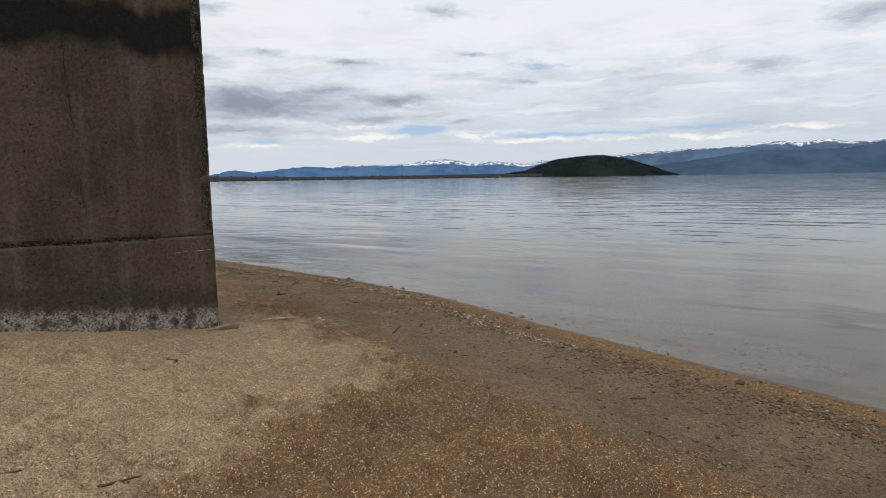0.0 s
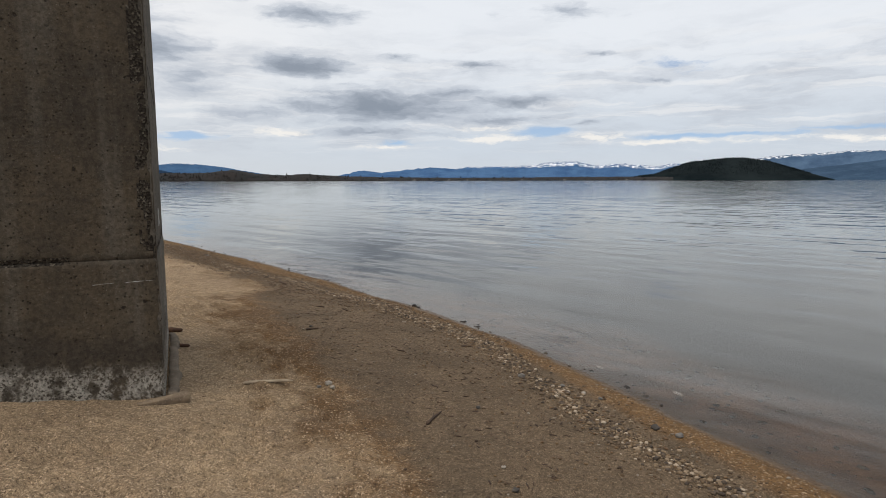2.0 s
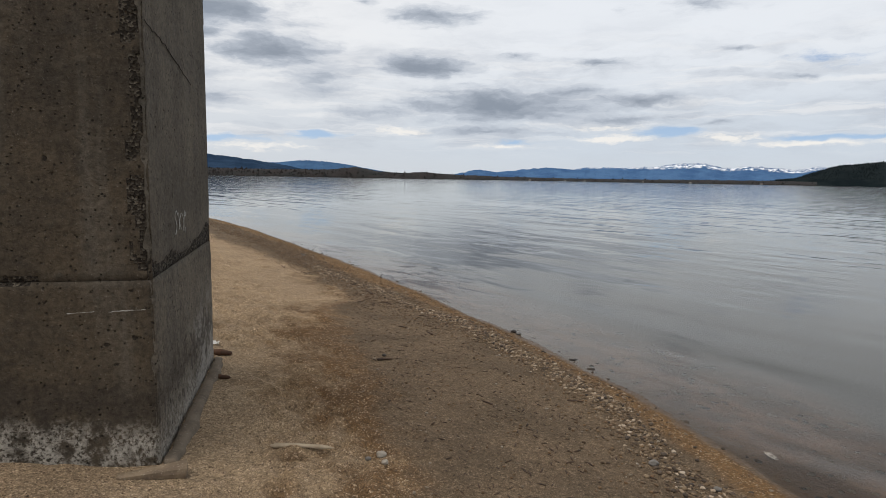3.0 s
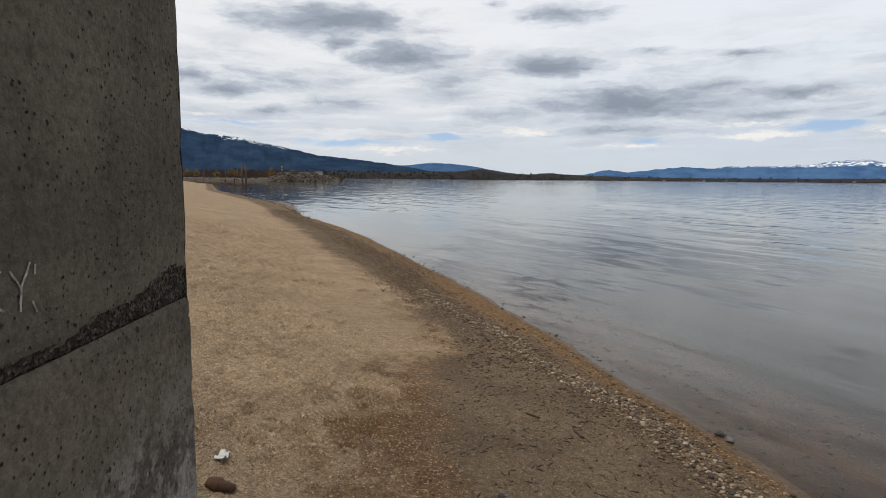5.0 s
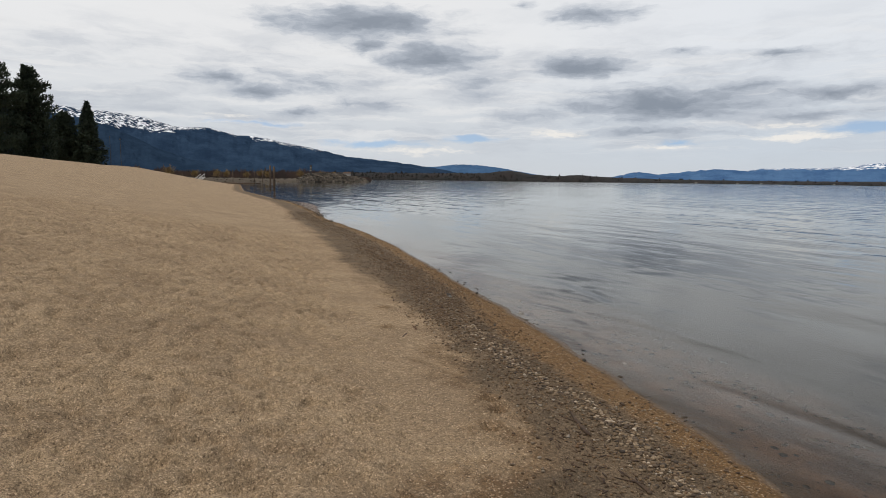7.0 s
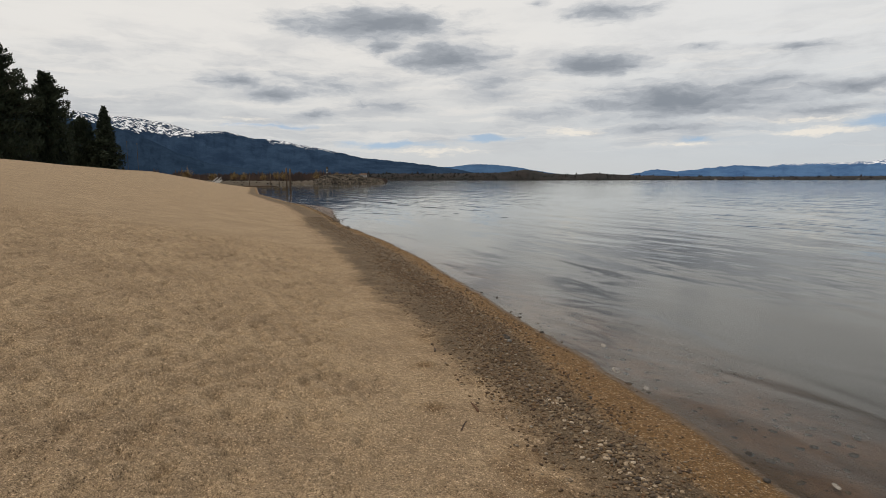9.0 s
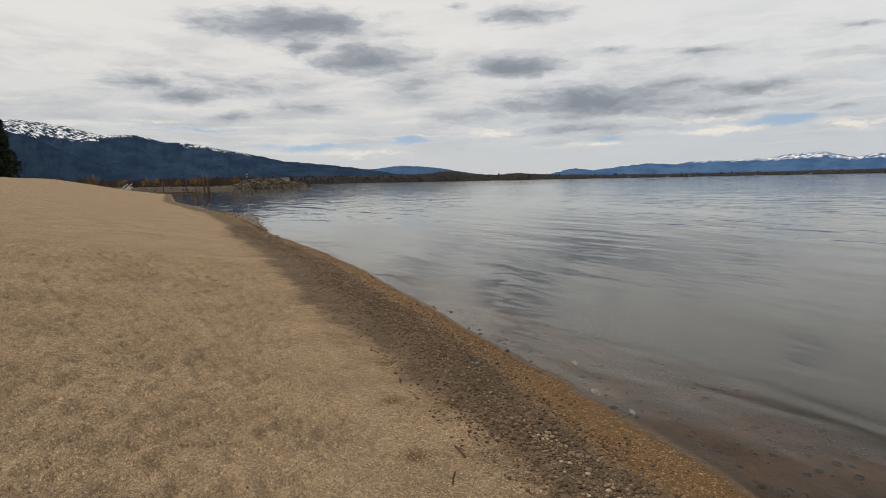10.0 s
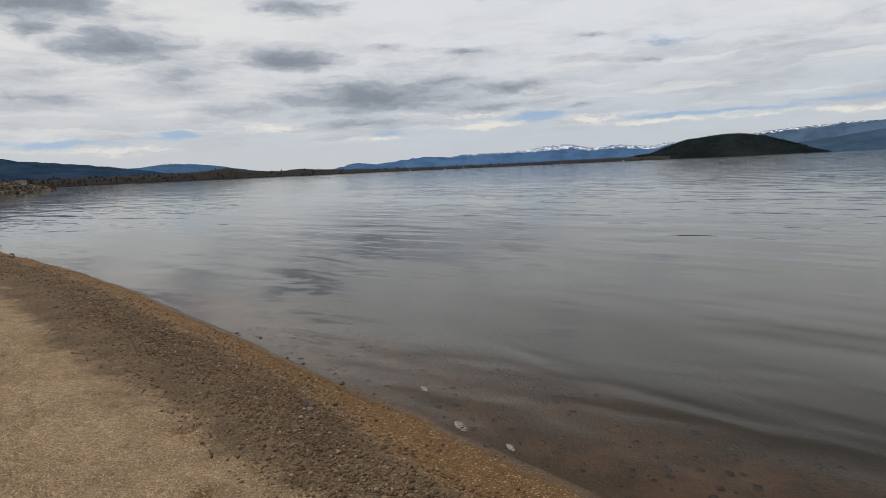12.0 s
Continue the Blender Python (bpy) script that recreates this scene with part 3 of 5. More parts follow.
def build_ground():
    us, ds = axis(-4400, -7.0, 17.0, 4400, 0.038, 1.085), axis(-4400, -1.2, 10.0, 4400, 0.037, 1.085)
    u, d = np.meshgrid(us, ds, indexing="ij")
    n = shore_n(u) - d
    x, y = ORIGIN[0] + ALONG[0] * u + LAKE[0] * n, ORIGIN[1] + ALONG[1] * u + LAKE[1] * n
    z = ground_height(u, d)
    warp = fbm(x * 6, y * 6, 91, 2) - 0.5
    trod = sstep(d, 1.5, 2.9) * sstep(d, 11.5, 9.0) * sstep(u, 20.5, 15.0) * sstep(u, -8.5, -6.0)
    ahead, aside = -0.618 * (x + 2.134) + 0.786 * (y - 6.123), -0.786 * (x + 2.134) - 0.618 * (y - 6.123)
    off_pier = np.hypot(np.maximum(np.abs(ahead - 0.94) - 0.94, 0), np.maximum(np.abs(aside - 1.8) - 1.8, 0))
    trod = trod * (0.12 + 0.88 * sstep(off_pier, 0.1, 0.7))
    z = z + trod * (0.55 + 0.9 * fbm(u * 0.8, d * 0.8, 81, 3)) * (0.072 * dimples(x + 0.05 * warp, y - 0.05 * warp, 0.145, 5) + 0.042 * dimples(x, y, 0.29, 15))
    dug = np.zeros(z.shape)
    rng = np.random.default_rng(4)
    for px, py in FOOTPRINTS:
        r = 0.06 + 0.02 * rng.random()
        q = ((x - px) ** 2 + (y - py) ** 2) / r ** 2
        z += 0.045 * (-np.exp(-q * 1.6) + 0.5 * np.exp(-(np.sqrt(q) - 1.35) ** 2 * 5))
        dug = np.maximum(dug, np.exp(-q * 0.55))
    GROUND["us"], GROUND["ds"], GROUND["z"] = us, ds, z
    ob = big_mesh("ground", np.stack([x, y, z], -1).reshape(-1, 3), grid_faces(len(us), len(ds))[:, ::-1], SAND)
    wob = fbm(u * 1.6, d * 1.6, 41) - 0.5
    wob2 = fbm(u * 7, d * 7, 51, 4) - 0.5
    wob3 = fbm(u * 30, d * 30, 61, 2) - 0.5
    width, strip = silt_width(u), strip_width(u)
    e = d + 0.5 * wob + 0.3 * wob2 + 0.12 * wob3
    silty = sstep(e, width + 0.14, width - 0.12) * sstep(d + 0.15 * wob + 0.1 * wob2, strip - 0.02, strip + 0.12)
    grey = np.exp(-(((x + 0.99) / 0.16) ** 2 + ((y - 3.75) / 0.3) ** 2)) + np.exp(-(((x + 0.75) / 0.25) ** 2 + ((y - 3.95) / 0.12) ** 2))
    silty = np.maximum(silty, sstep(grey + 0.8 * wob2, 0.45, 0.8) * 0.4)
    rw = np.interp(u, [-8, -4.5, -3.5, -3.1, -2.6, -2.2, -1.3, 0, 1.5, 2.7, 3.8, 5.5, 9, 20], [3.4, 2.9, 2.45, 2.1, 1.5, 0.75, 0.45, 0.55, 0.75, 0.7, 0.6, 0.35, 0.22, 0.2])
    e2 = d + 0.8 * wob + 1.0 * wob2 + 0.3 * wob3
    rusty = sstep(e2, width + rw + 0.3, width + rw - 0.5) * np.interp(u, [0, 3, 5, 9], [1.0, 1.0, 0.9, 0.5])
    rusty = np.maximum(rusty, dug * 0.85)
    washed = sstep(d + 0.15 * wob + 0.1 * wob2, strip + 0.1, strip - 0.06)
    drowned = sstep(d, 0.02, -0.25)
    # how far the bed colour is darkened for the depth of water
    deep = sstep(d + wob * 1.2, -0.6, -2.3)
    for name, a in (("silty", silty), ("rusty", rusty), ("washed", washed), ("drowned", drowned), ("deep", deep), ("wet", sstep(d + 0.1 * wob2, 0.12, 0.03))):
        ob.data.attributes.new(name, "FLOAT", "POINT").data.foreach_set("value", a.astype(np.float32).ravel())
    tagged(ob, "pale sandy beach with damp rusty gravel towards the lake", "ground", kind="structure")


def sand_level(u, d):
    """Height of the trodden sand as it lies, for arrays of places."""
    us, ds, z = GROUND["us"], GROUND["ds"], GROUND["z"]
    i, j = np.clip(np.searchsorted(us, u) - 1, 0, len(us) - 2), np.clip(np.searchsorted(ds, d) - 1, 0, len(ds) - 2)
    a, b = (u - us[i]) / (us[i + 1] - us[i]), (d - ds[j]) / (ds[j + 1] - ds[j])
    return (z[i, j] * (1 - a) + z[i + 1, j] * a) * (1 - b) + (z[i, j + 1] * (1 - a) + z[i + 1, j + 1] * a) * b


def build_lake():
    us = axis(-4500, -8, 40, 4500, 4.0, 1.3)
    u, v = np.meshgrid(us, us, indexing="ij")
    ob = big_mesh("water", np.stack([u, v, u * 0], -1).reshape(-1, 3), grid_faces(len(us), len(us)), WATER)
    tagged(ob, "calm grey-blue lake water with low ripples", "lake", kind="structure")


build_ground()
build_lake()


def height_at(x, y):
    u, d = inland(np.array([x]), np.array([y]))
    return float(sand_level(u, d)[0])


# ---- mountains and far shores ----


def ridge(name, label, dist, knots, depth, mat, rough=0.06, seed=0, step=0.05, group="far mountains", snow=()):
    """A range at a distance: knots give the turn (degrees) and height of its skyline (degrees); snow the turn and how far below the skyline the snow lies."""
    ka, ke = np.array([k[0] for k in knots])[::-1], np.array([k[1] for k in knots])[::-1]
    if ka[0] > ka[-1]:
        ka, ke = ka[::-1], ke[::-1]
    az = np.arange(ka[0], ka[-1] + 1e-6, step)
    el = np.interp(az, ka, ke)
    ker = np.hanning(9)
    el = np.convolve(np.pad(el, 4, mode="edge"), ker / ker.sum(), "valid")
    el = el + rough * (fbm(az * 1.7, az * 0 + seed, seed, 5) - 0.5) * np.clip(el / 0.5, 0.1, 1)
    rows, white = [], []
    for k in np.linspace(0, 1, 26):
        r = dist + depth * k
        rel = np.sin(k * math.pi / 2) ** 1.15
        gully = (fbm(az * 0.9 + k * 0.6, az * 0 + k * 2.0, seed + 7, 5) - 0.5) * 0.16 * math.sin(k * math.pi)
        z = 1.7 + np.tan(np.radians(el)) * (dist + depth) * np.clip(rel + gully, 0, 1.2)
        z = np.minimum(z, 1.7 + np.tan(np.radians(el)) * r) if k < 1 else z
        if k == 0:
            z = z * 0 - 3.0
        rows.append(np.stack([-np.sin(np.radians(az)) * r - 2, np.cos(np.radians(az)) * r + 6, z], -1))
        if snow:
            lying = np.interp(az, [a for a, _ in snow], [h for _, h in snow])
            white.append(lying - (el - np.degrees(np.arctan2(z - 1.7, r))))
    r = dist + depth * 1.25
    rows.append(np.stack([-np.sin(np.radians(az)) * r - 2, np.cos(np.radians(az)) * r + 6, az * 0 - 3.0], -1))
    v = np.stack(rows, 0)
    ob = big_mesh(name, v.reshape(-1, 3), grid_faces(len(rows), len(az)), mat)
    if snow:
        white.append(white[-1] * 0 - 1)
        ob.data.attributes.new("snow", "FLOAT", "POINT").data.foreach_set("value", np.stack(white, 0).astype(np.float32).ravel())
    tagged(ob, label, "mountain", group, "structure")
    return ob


# the blue in the mountain colours is distance haze painted in
M_WEST = mountain_material("hazy_forest_west", (0.030, 0.056, 0.100), (0.017, 0.034, 0.066), (0.035, 1.5))
M_FRONT = mountain_material("hazy_forest_foothill", (0.024, 0.045, 0.080), (0.015, 0.030, 0.056))
M_MID = mountain_material("hazy_hill", (0.060, 0.125, 0.235), (0.042, 0.090, 0.180), (0.05, 0.3))
M_NORTH = mountain_material("hazy_mountain_north", (0.075, 0.150, 0.285), (0.045, 0.100, 0.215), (0.045, 0.5))
M_EAST = mountain_material("hazy_mountain_east", (0.085, 0.140, 0.225), (0.052, 0.092, 0.160), (0.045, 0.7))
M_EAST2 = mountain_material("hazy_dark_mountain_east", (0.055, 0.095, 0.155), (0.038, 0.068, 0.115), (0.05, 0.3))
M_PEN = mountain_material("forested_peninsula", (0.017, 0.023, 0.025), (0.008, 0.012, 0.014), None, 9.0)

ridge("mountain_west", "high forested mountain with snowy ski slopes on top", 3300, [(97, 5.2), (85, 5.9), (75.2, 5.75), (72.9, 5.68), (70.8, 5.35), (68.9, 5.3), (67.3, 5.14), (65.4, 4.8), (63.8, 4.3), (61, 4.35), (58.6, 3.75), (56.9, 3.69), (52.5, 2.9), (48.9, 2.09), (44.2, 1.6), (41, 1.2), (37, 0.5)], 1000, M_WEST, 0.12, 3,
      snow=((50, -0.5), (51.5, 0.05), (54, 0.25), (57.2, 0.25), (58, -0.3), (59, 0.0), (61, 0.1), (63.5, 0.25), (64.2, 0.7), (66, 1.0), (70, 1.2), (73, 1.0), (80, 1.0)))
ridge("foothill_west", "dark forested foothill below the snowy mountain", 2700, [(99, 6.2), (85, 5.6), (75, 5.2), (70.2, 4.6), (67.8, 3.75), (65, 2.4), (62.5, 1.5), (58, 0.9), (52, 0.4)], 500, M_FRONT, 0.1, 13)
ridge("hill_northwest", "low haze-blue hill with snow flecks across the lake", 4200, [(47, 0.8), (44.2, 1.2), (40.4, 1.22), (38.3, 1.54), (36.1, 1.42), (34, 1.15), (31.5, 0.7), (29, 0.3)], 400, M_MID, 0.08, 23, snow=((34, -0.1), (36, 0.05), (38, 0.1), (40, 0.0), (42, -0.2)))
ridge("mountain_north", "haze-blue snow-topped mountains across the lake", 4200, [(24, 0.4), (22.6, 0.76), (21.6, 0.9), (19.9, 0.73), (15.4, 1.2), (12.8, 1.07), (11.7, 1.27), (9.1, 1.29), (5.9, 1.36), (3.2, 1.75), (1.6, 1.72), (0, 1.38), (-2.7, 1.5), (-5.4, 1.2), (-7, 1.47), (-10, 1.3), (-13, 1.5), (-16, 1.2)], 400, M_NORTH, 0.16, 33,
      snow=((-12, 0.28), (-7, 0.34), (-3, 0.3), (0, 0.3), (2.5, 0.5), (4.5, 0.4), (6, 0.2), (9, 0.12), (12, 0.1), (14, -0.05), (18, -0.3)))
ridge("mountain_east", "pale haze-blue mountains with broad snowy tops", 4250, [(-10, 0.8), (-14.1, 1.94), (-17.5, 2.1), (-19.8, 2.28), (-21.6, 2.22), (-24.7, 2.45), (-27.2, 2.67), (-28.4, 2.44), (-30.3, 2.71), (-31.8, 2.38), (-33.9, 2.45), (-40, 2.7), (-48, 2.2), (-60, 2.4)], 350, M_EAST, 0.16, 43,
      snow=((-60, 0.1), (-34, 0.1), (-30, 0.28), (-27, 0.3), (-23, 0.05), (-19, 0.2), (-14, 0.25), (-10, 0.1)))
ridge("foothill_east", "dark haze-blue forested foothills by the lake", 3500, [(-15.5, 0.3), (-17, 0.86), (-21.2, 1.36), (-25.5, 2.0), (-28.4, 1.85), (-31.5, 1.95), (-33.9, 2.28), (-40, 1.9), (-48, 2.1), (-60, 1.6)], 400, M_EAST2, 0.1, 53, snow=((-60, -0.1), (-34, 0.02), (-25, 0.0), (-20, -0.3)))
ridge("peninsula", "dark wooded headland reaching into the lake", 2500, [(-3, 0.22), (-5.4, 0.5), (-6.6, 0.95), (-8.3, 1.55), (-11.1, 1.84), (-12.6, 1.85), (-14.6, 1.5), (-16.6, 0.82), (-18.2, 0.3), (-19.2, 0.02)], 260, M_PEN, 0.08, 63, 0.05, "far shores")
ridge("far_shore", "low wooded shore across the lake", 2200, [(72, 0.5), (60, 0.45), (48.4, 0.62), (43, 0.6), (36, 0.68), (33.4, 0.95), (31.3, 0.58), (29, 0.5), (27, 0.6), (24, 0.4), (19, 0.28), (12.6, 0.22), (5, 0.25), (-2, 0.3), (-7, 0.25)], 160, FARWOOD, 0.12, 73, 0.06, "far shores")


def rock_shape(sub, seed, squash=0.6):
    bm = bmesh.new()
    if sub:
        bmesh.ops.create_icosphere(bm, subdivisions=sub, radius=1.0)
    else:
        tips = [bm.verts.new(c) for c in ((1, 0, 0), (0, 1, 0), (-1, 0, 0), (0, -1, 0), (0, 0, 1), (0, 0, -1))]
        for k in range(4):
            bm.faces.new((tips[k], tips[(k + 1) % 4], tips[4]))
            bm.faces.new((tips[(k + 1) % 4], tips[k], tips[5]))
        bm.verts.index_update()
    for v in bm.verts:
        k = 1.0 + 0.45 * noise.noise(v.co * 1.1 + Vector((seed * 3.7, 0, 0))) + 0.18 * noise.noise(v.co * 2.6 + Vector((0, seed * 5.1, 0)))
        v.co *= k
        v.co.z *= squash
    vs = np.array([v.co[:] for v in bm.verts])
    fs = np.array([[v.index for v in f.verts] for f in bm.faces])
    bm.free()
    return vs, fs


def scatter(name, rows, shapes, mat, smooth=True):
    """Joins many placed copies into one mesh. rows: x, y, z, sx, sy, sz, turn, which."""
    vs, fs, base = [], [], 0
    for x, y, z, sx, sy, sz, a, w in rows:
        v, f = shapes[int(w) % len(shapes)]
        c, s = math.cos(a), math.sin(a)
        q = v * np.array([sx, sy, sz])
        vs.append(np.stack([q[:, 0] * c - q[:, 1] * s + x, q[:, 0] * s + q[:, 1] * c + y, q[:, 2] + z], -1))
        fs.append(f + base)
        base += len(v)
    return big_mesh(name, np.concatenate(vs), np.concatenate(fs), mat, smooth)


def cone_shape(sides=6):
    v = [(math.cos(a), math.sin(a), 0.0) for a in np.linspace(0, 2 * math.pi, sides, endpoint=False)] + [(0, 0, 1.0)]
    f = [(i, (i + 1) % sides, sides) for i in range(sides)]
    return np.array(v), np.array(f)


def polar(az, r):
    return -math.sin(radians(az)) * r - 2, math.cos(radians(az)) * r + 6


def far_trees():
    rng = np.random.default_rng(8)
    rows = []
    ka = np.array([-7, -2, 5, 12.6, 19, 24, 27, 29, 31.3, 33.4, 36, 43, 48.4, 60, 72])
    ke = np.array([0.25, 0.3, 0.25, 0.22, 0.28, 0.4, 0.6, 0.5, 0.58, 0.95, 0.68, 0.6, 0.62, 0.45, 0.5])
    for _ in range(2600):
        az = rng.uniform(-7, 66)
        k = rng.random()
        x, y = polar(az, 2195 + 160 * k)
        top = 1.7 + math.tan(radians(float(np.interp(az, ka, ke)))) * 2300 * math.sin(k * math.pi / 2)
        tall = rng.uniform(2.5, 6) * (1.0 + 0.8 * (rng.random() < 0.1)) * (1.3 if az > 36 else 1.0)
        w = tall * rng.uniform(0.25, 0.7)
        rows.append((x, y, max(top - 3, -0.5), w, w, tall, rng.uniform(0, 6), 0))
    ob = scatter("far_woods", rows, [cone_shape(5)], FARWOOD, False)
    tagged(ob, "dark trees along the far shore", "trees", kind="stuff")
    rows = []
    for _ in range(2600):
        az = rng.uniform(-17.5, -4)
        k = rng.uniform(0.2, 1.0)
        e = float(np.interp(az, [-19.2, -18.2, -16.6, -14.6, -12.6, -11.1, -8.3, -6.6, -5.4, -3], [0.02, 0.3, 0.82, 1.5, 1.85, 1.84, 1.55, 0.95, 0.5, 0.22]))
        x, y = polar(az, 2500 + 260 * k)
        w = rng.uniform(1.5, 3.5)
        rows.append((x, y, 1.7 + math.tan(radians(e)) * 2760 * math.sin(k * math.pi / 2) ** 1.15 - 3, w, w, rng.uniform(4, 9), 0, 0))
    ob = scatter("headland_woods", rows, [cone_shape(5)], M_PEN, False)
    tagged(ob, "dark conifers on the wooded headland", "trees", kind="stuff")
    # houses along the far shore
    bm = bmesh.new()
    bmesh.ops.create_cube(bm, size=1.0)
    me = bpy.data.meshes.new("wall")
    bm.to_mesh(me)
    bm.free()
    me.materials.append(WHITEPAINT)
    rf = bpy.data.meshes.new("roof")
    rf.from_pydata([(-0.6, -0.6, 0.5), (0.6, -0.6, 0.5), (0.6, 0.6, 0.5), (-0.6, 0.6, 0.5), (-0.6, 0, 0.95), (0.6, 0, 0.95)], [], [(0, 1, 5, 4), (2, 3, 4, 5), (0, 4, 3), (1, 2, 5), (0, 3, 2, 1)])
    rf.materials.append(REDROOF)
    for az in (17.2, 13.1, 11.5, 6.1, 2.2, -2.6):
        x, y = polar(az + rng.uniform(-0.5, 0.5), 2190)
        h = tagged(new("far_house"), "small pale house on the far wooded shore", "house", "houses across the lake")
        h.matrix_world = pose(x, y, 2.2, 0, 0, rng.uniform(0, 180)) @ Matrix.Diagonal((6, 4, 2.4, 1))
        for nm, dat in (("wall", me), ("roof", rf)):
            o = new(nm, dat)
            o.parent = h


far_trees()

# ---- the concrete pier ----
PIER = pose(-2.134, 6.123, 0, 0, 0, 128.2)
PIER_LONG, PIER_WIDE, PIER_TOP, JOINT = 1.872, 3.6, 3.56, 1.205


def pier_face(name, along, z0, z1, length, mat, parent, proud, rough_at, label=""):
    """One cast face as a fine sheet with pits, worn edges and a rough honeycombed band. along 0: x = 0 face; 1: y = 0 face; 2: x = end; 3: y = end."""
    step = 0.016 if along < 2 else 0.08
    ss, zs = np.linspace(0, length, int(length / step) + 1), np.linspace(z0, z1, int((z1 - z0) / step) + 1)
    s, z = np.meshgrid(ss, zs, indexing="ij")
    d = 0.006 * (fbm(s * 6, z * 6, 3 + along, 4) - 0.5) + 0.003 * (fbm(s * 40, z * 40, 9 + along, 2) - 0.5)
    band = rough_at(s, z)
    lumps = vnoise(s * 75, z * 75, 17) * 0.6 + vnoise(s * 33, z * 33, 19) * 0.6
    d = d + band * (lumps * 0.016 - 0.017)
    hole = vnoise(s * 42, z * 42, 31)
    d = d - 0.010 * sstep(hole, 0.93, 0.985) * (1 - band)
    r = 0.022 + 0.01 * vnoise(z * 14, z * 0, 7)
    edge = np.minimum(s, length - s)
    round_off = np.where(edge < r, r - np.sqrt(np.maximum(r * r - (r - edge) ** 2, 0)), 0) * 0.5
    chips = 0.018 * sstep(vnoise(z * 16, s * 0 + 2, 23), 0.72, 0.9) * sstep(edge, 0.035, 0.0)
    lip = 0.012 * sstep(np.minimum(z - z0, z1 - z), 0.02, 0.0)
    top = np.where(z1 - z < 0.10, 0.10 - np.sqrt(np.maximum(0.01 - (0.10 - (z1 - z)) ** 2, 0)), 0) if z1 > 3 else 0
    out = proud + d - round_off - chips - lip - top
    ins = np.where(edge < r, (r - edge) * 0.12, 0)
    if along == 0:
        p = (-out, s, z)
    elif along == 1:
        p = (s, -out, z)
    elif along == 2:
        p = (PIER_LONG + out, s, z)
    else:
        p = (s, PIER_WIDE + out, z)
    f = grid_faces(len(ss), len(zs))
    ob = big_mesh(name, np.stack([np.broadcast_to(a, s.shape) for a in p], -1).reshape(-1, 3), f if along in (1, 2) else f[:, ::-1], mat)
    if along in (0, 1):
        ob.data.materials.append(AGGREGATE)
        fb = (band.ravel()[f].mean(1) > 0.45).astype(np.int32)
        ob.data.polygons.foreach_set("material_index", fb)
    ob.parent = parent
    if label:
        ob["label"] = label
    return ob


def front_rough(s, z):
    w = 0.075 + 0.05 * (fbm(z * 3.1, z * 0, 77, 3) - 0.5)
    corner = sstep(np.abs(s - 0.055 - 0.03 * (fbm(z * 2.2, z * 0, 70, 2) - 0.5)), w * 0.62, w * 0.42) * sstep(fbm(z * 4, s * 9, 71, 3), 0.32, 0.42) * sstep(z, JOINT, JOINT + 0.1)
    seam = sstep(np.abs(z - JOINT - 0.02 - 0.05 * (fbm(s * 2, z * 0, 72, 3) - 0.5)), 0.028, 0.012) * sstep(fbm(s * 5, z * 3, 73, 3), 0.42, 0.55)
    return np.maximum(corner, seam)


def side_rough(s, z):
    w = 0.035 + 0.06 * sstep(fbm(s * 2.5, s * 0, 74, 2), 0.4, 0.75) + 0.05 * np.exp(-((s - 1.72) / 0.16) ** 2) + 0.03 * np.exp(-((s - 0.45) / 0.25) ** 2)
    return sstep(z, JOINT - 0.01, JOINT + 0.015) * sstep(z, JOINT + w * 1.3, JOINT + w * 0.8)


def ribbon(name, pts, width, mat, parent, place, seed=0, label="", wander=0.0):
    """A thin uneven stroke along a line of points, laid on the pier by place(a, z)."""
    bm = bmesh.new()
    rng = random.Random(seed)
    dense = []
    for (a, b), (c, d) in zip(pts, pts[1:]):
        k = max(2, int(math.hypot(c - a, d - b) / 0.012))
        dense += [(a + (c - a) * i / k, b + (d - b) * i / k) for i in range(k)]
    dense.append(pts[-1])
    last = None
    for i, (a, b) in enumerate(dense):
        q, p = dense[min(i + 1, len(dense) - 1)], dense[max(i - 1, 0)]
        t = Vector((q[0] - p[0], q[1] - p[1], 0)).normalized()
        w = width * rng.uniform(0.55, 1.1) * 0.5
        j = rng.uniform(-0.15, 0.15) * width + wander * noise.noise(Vector((a * 14, b * 14, seed)))
        row = [bm.verts.new(place(a - t.y * (w * k + j), b + t.x * (w * k + j), h)) for k, h in ((-1, 0.0), (0, 0.003), (1, 0.0))]
        if last:
            for k in range(2):
                bm.faces.new((last[k], last[k + 1], row[k + 1], row[k]))
        last = row
    bmesh.ops.recalc_face_normals(bm, faces=bm.faces)
    return part(name, bm, mat, parent, label)


FOOTING = mottled("footing_concrete", (0.17, 0.135, 0.10), (0.12, 0.095, 0.07), 9.0, 0.95, 0.006, (0.24, 0.21, 0.17))


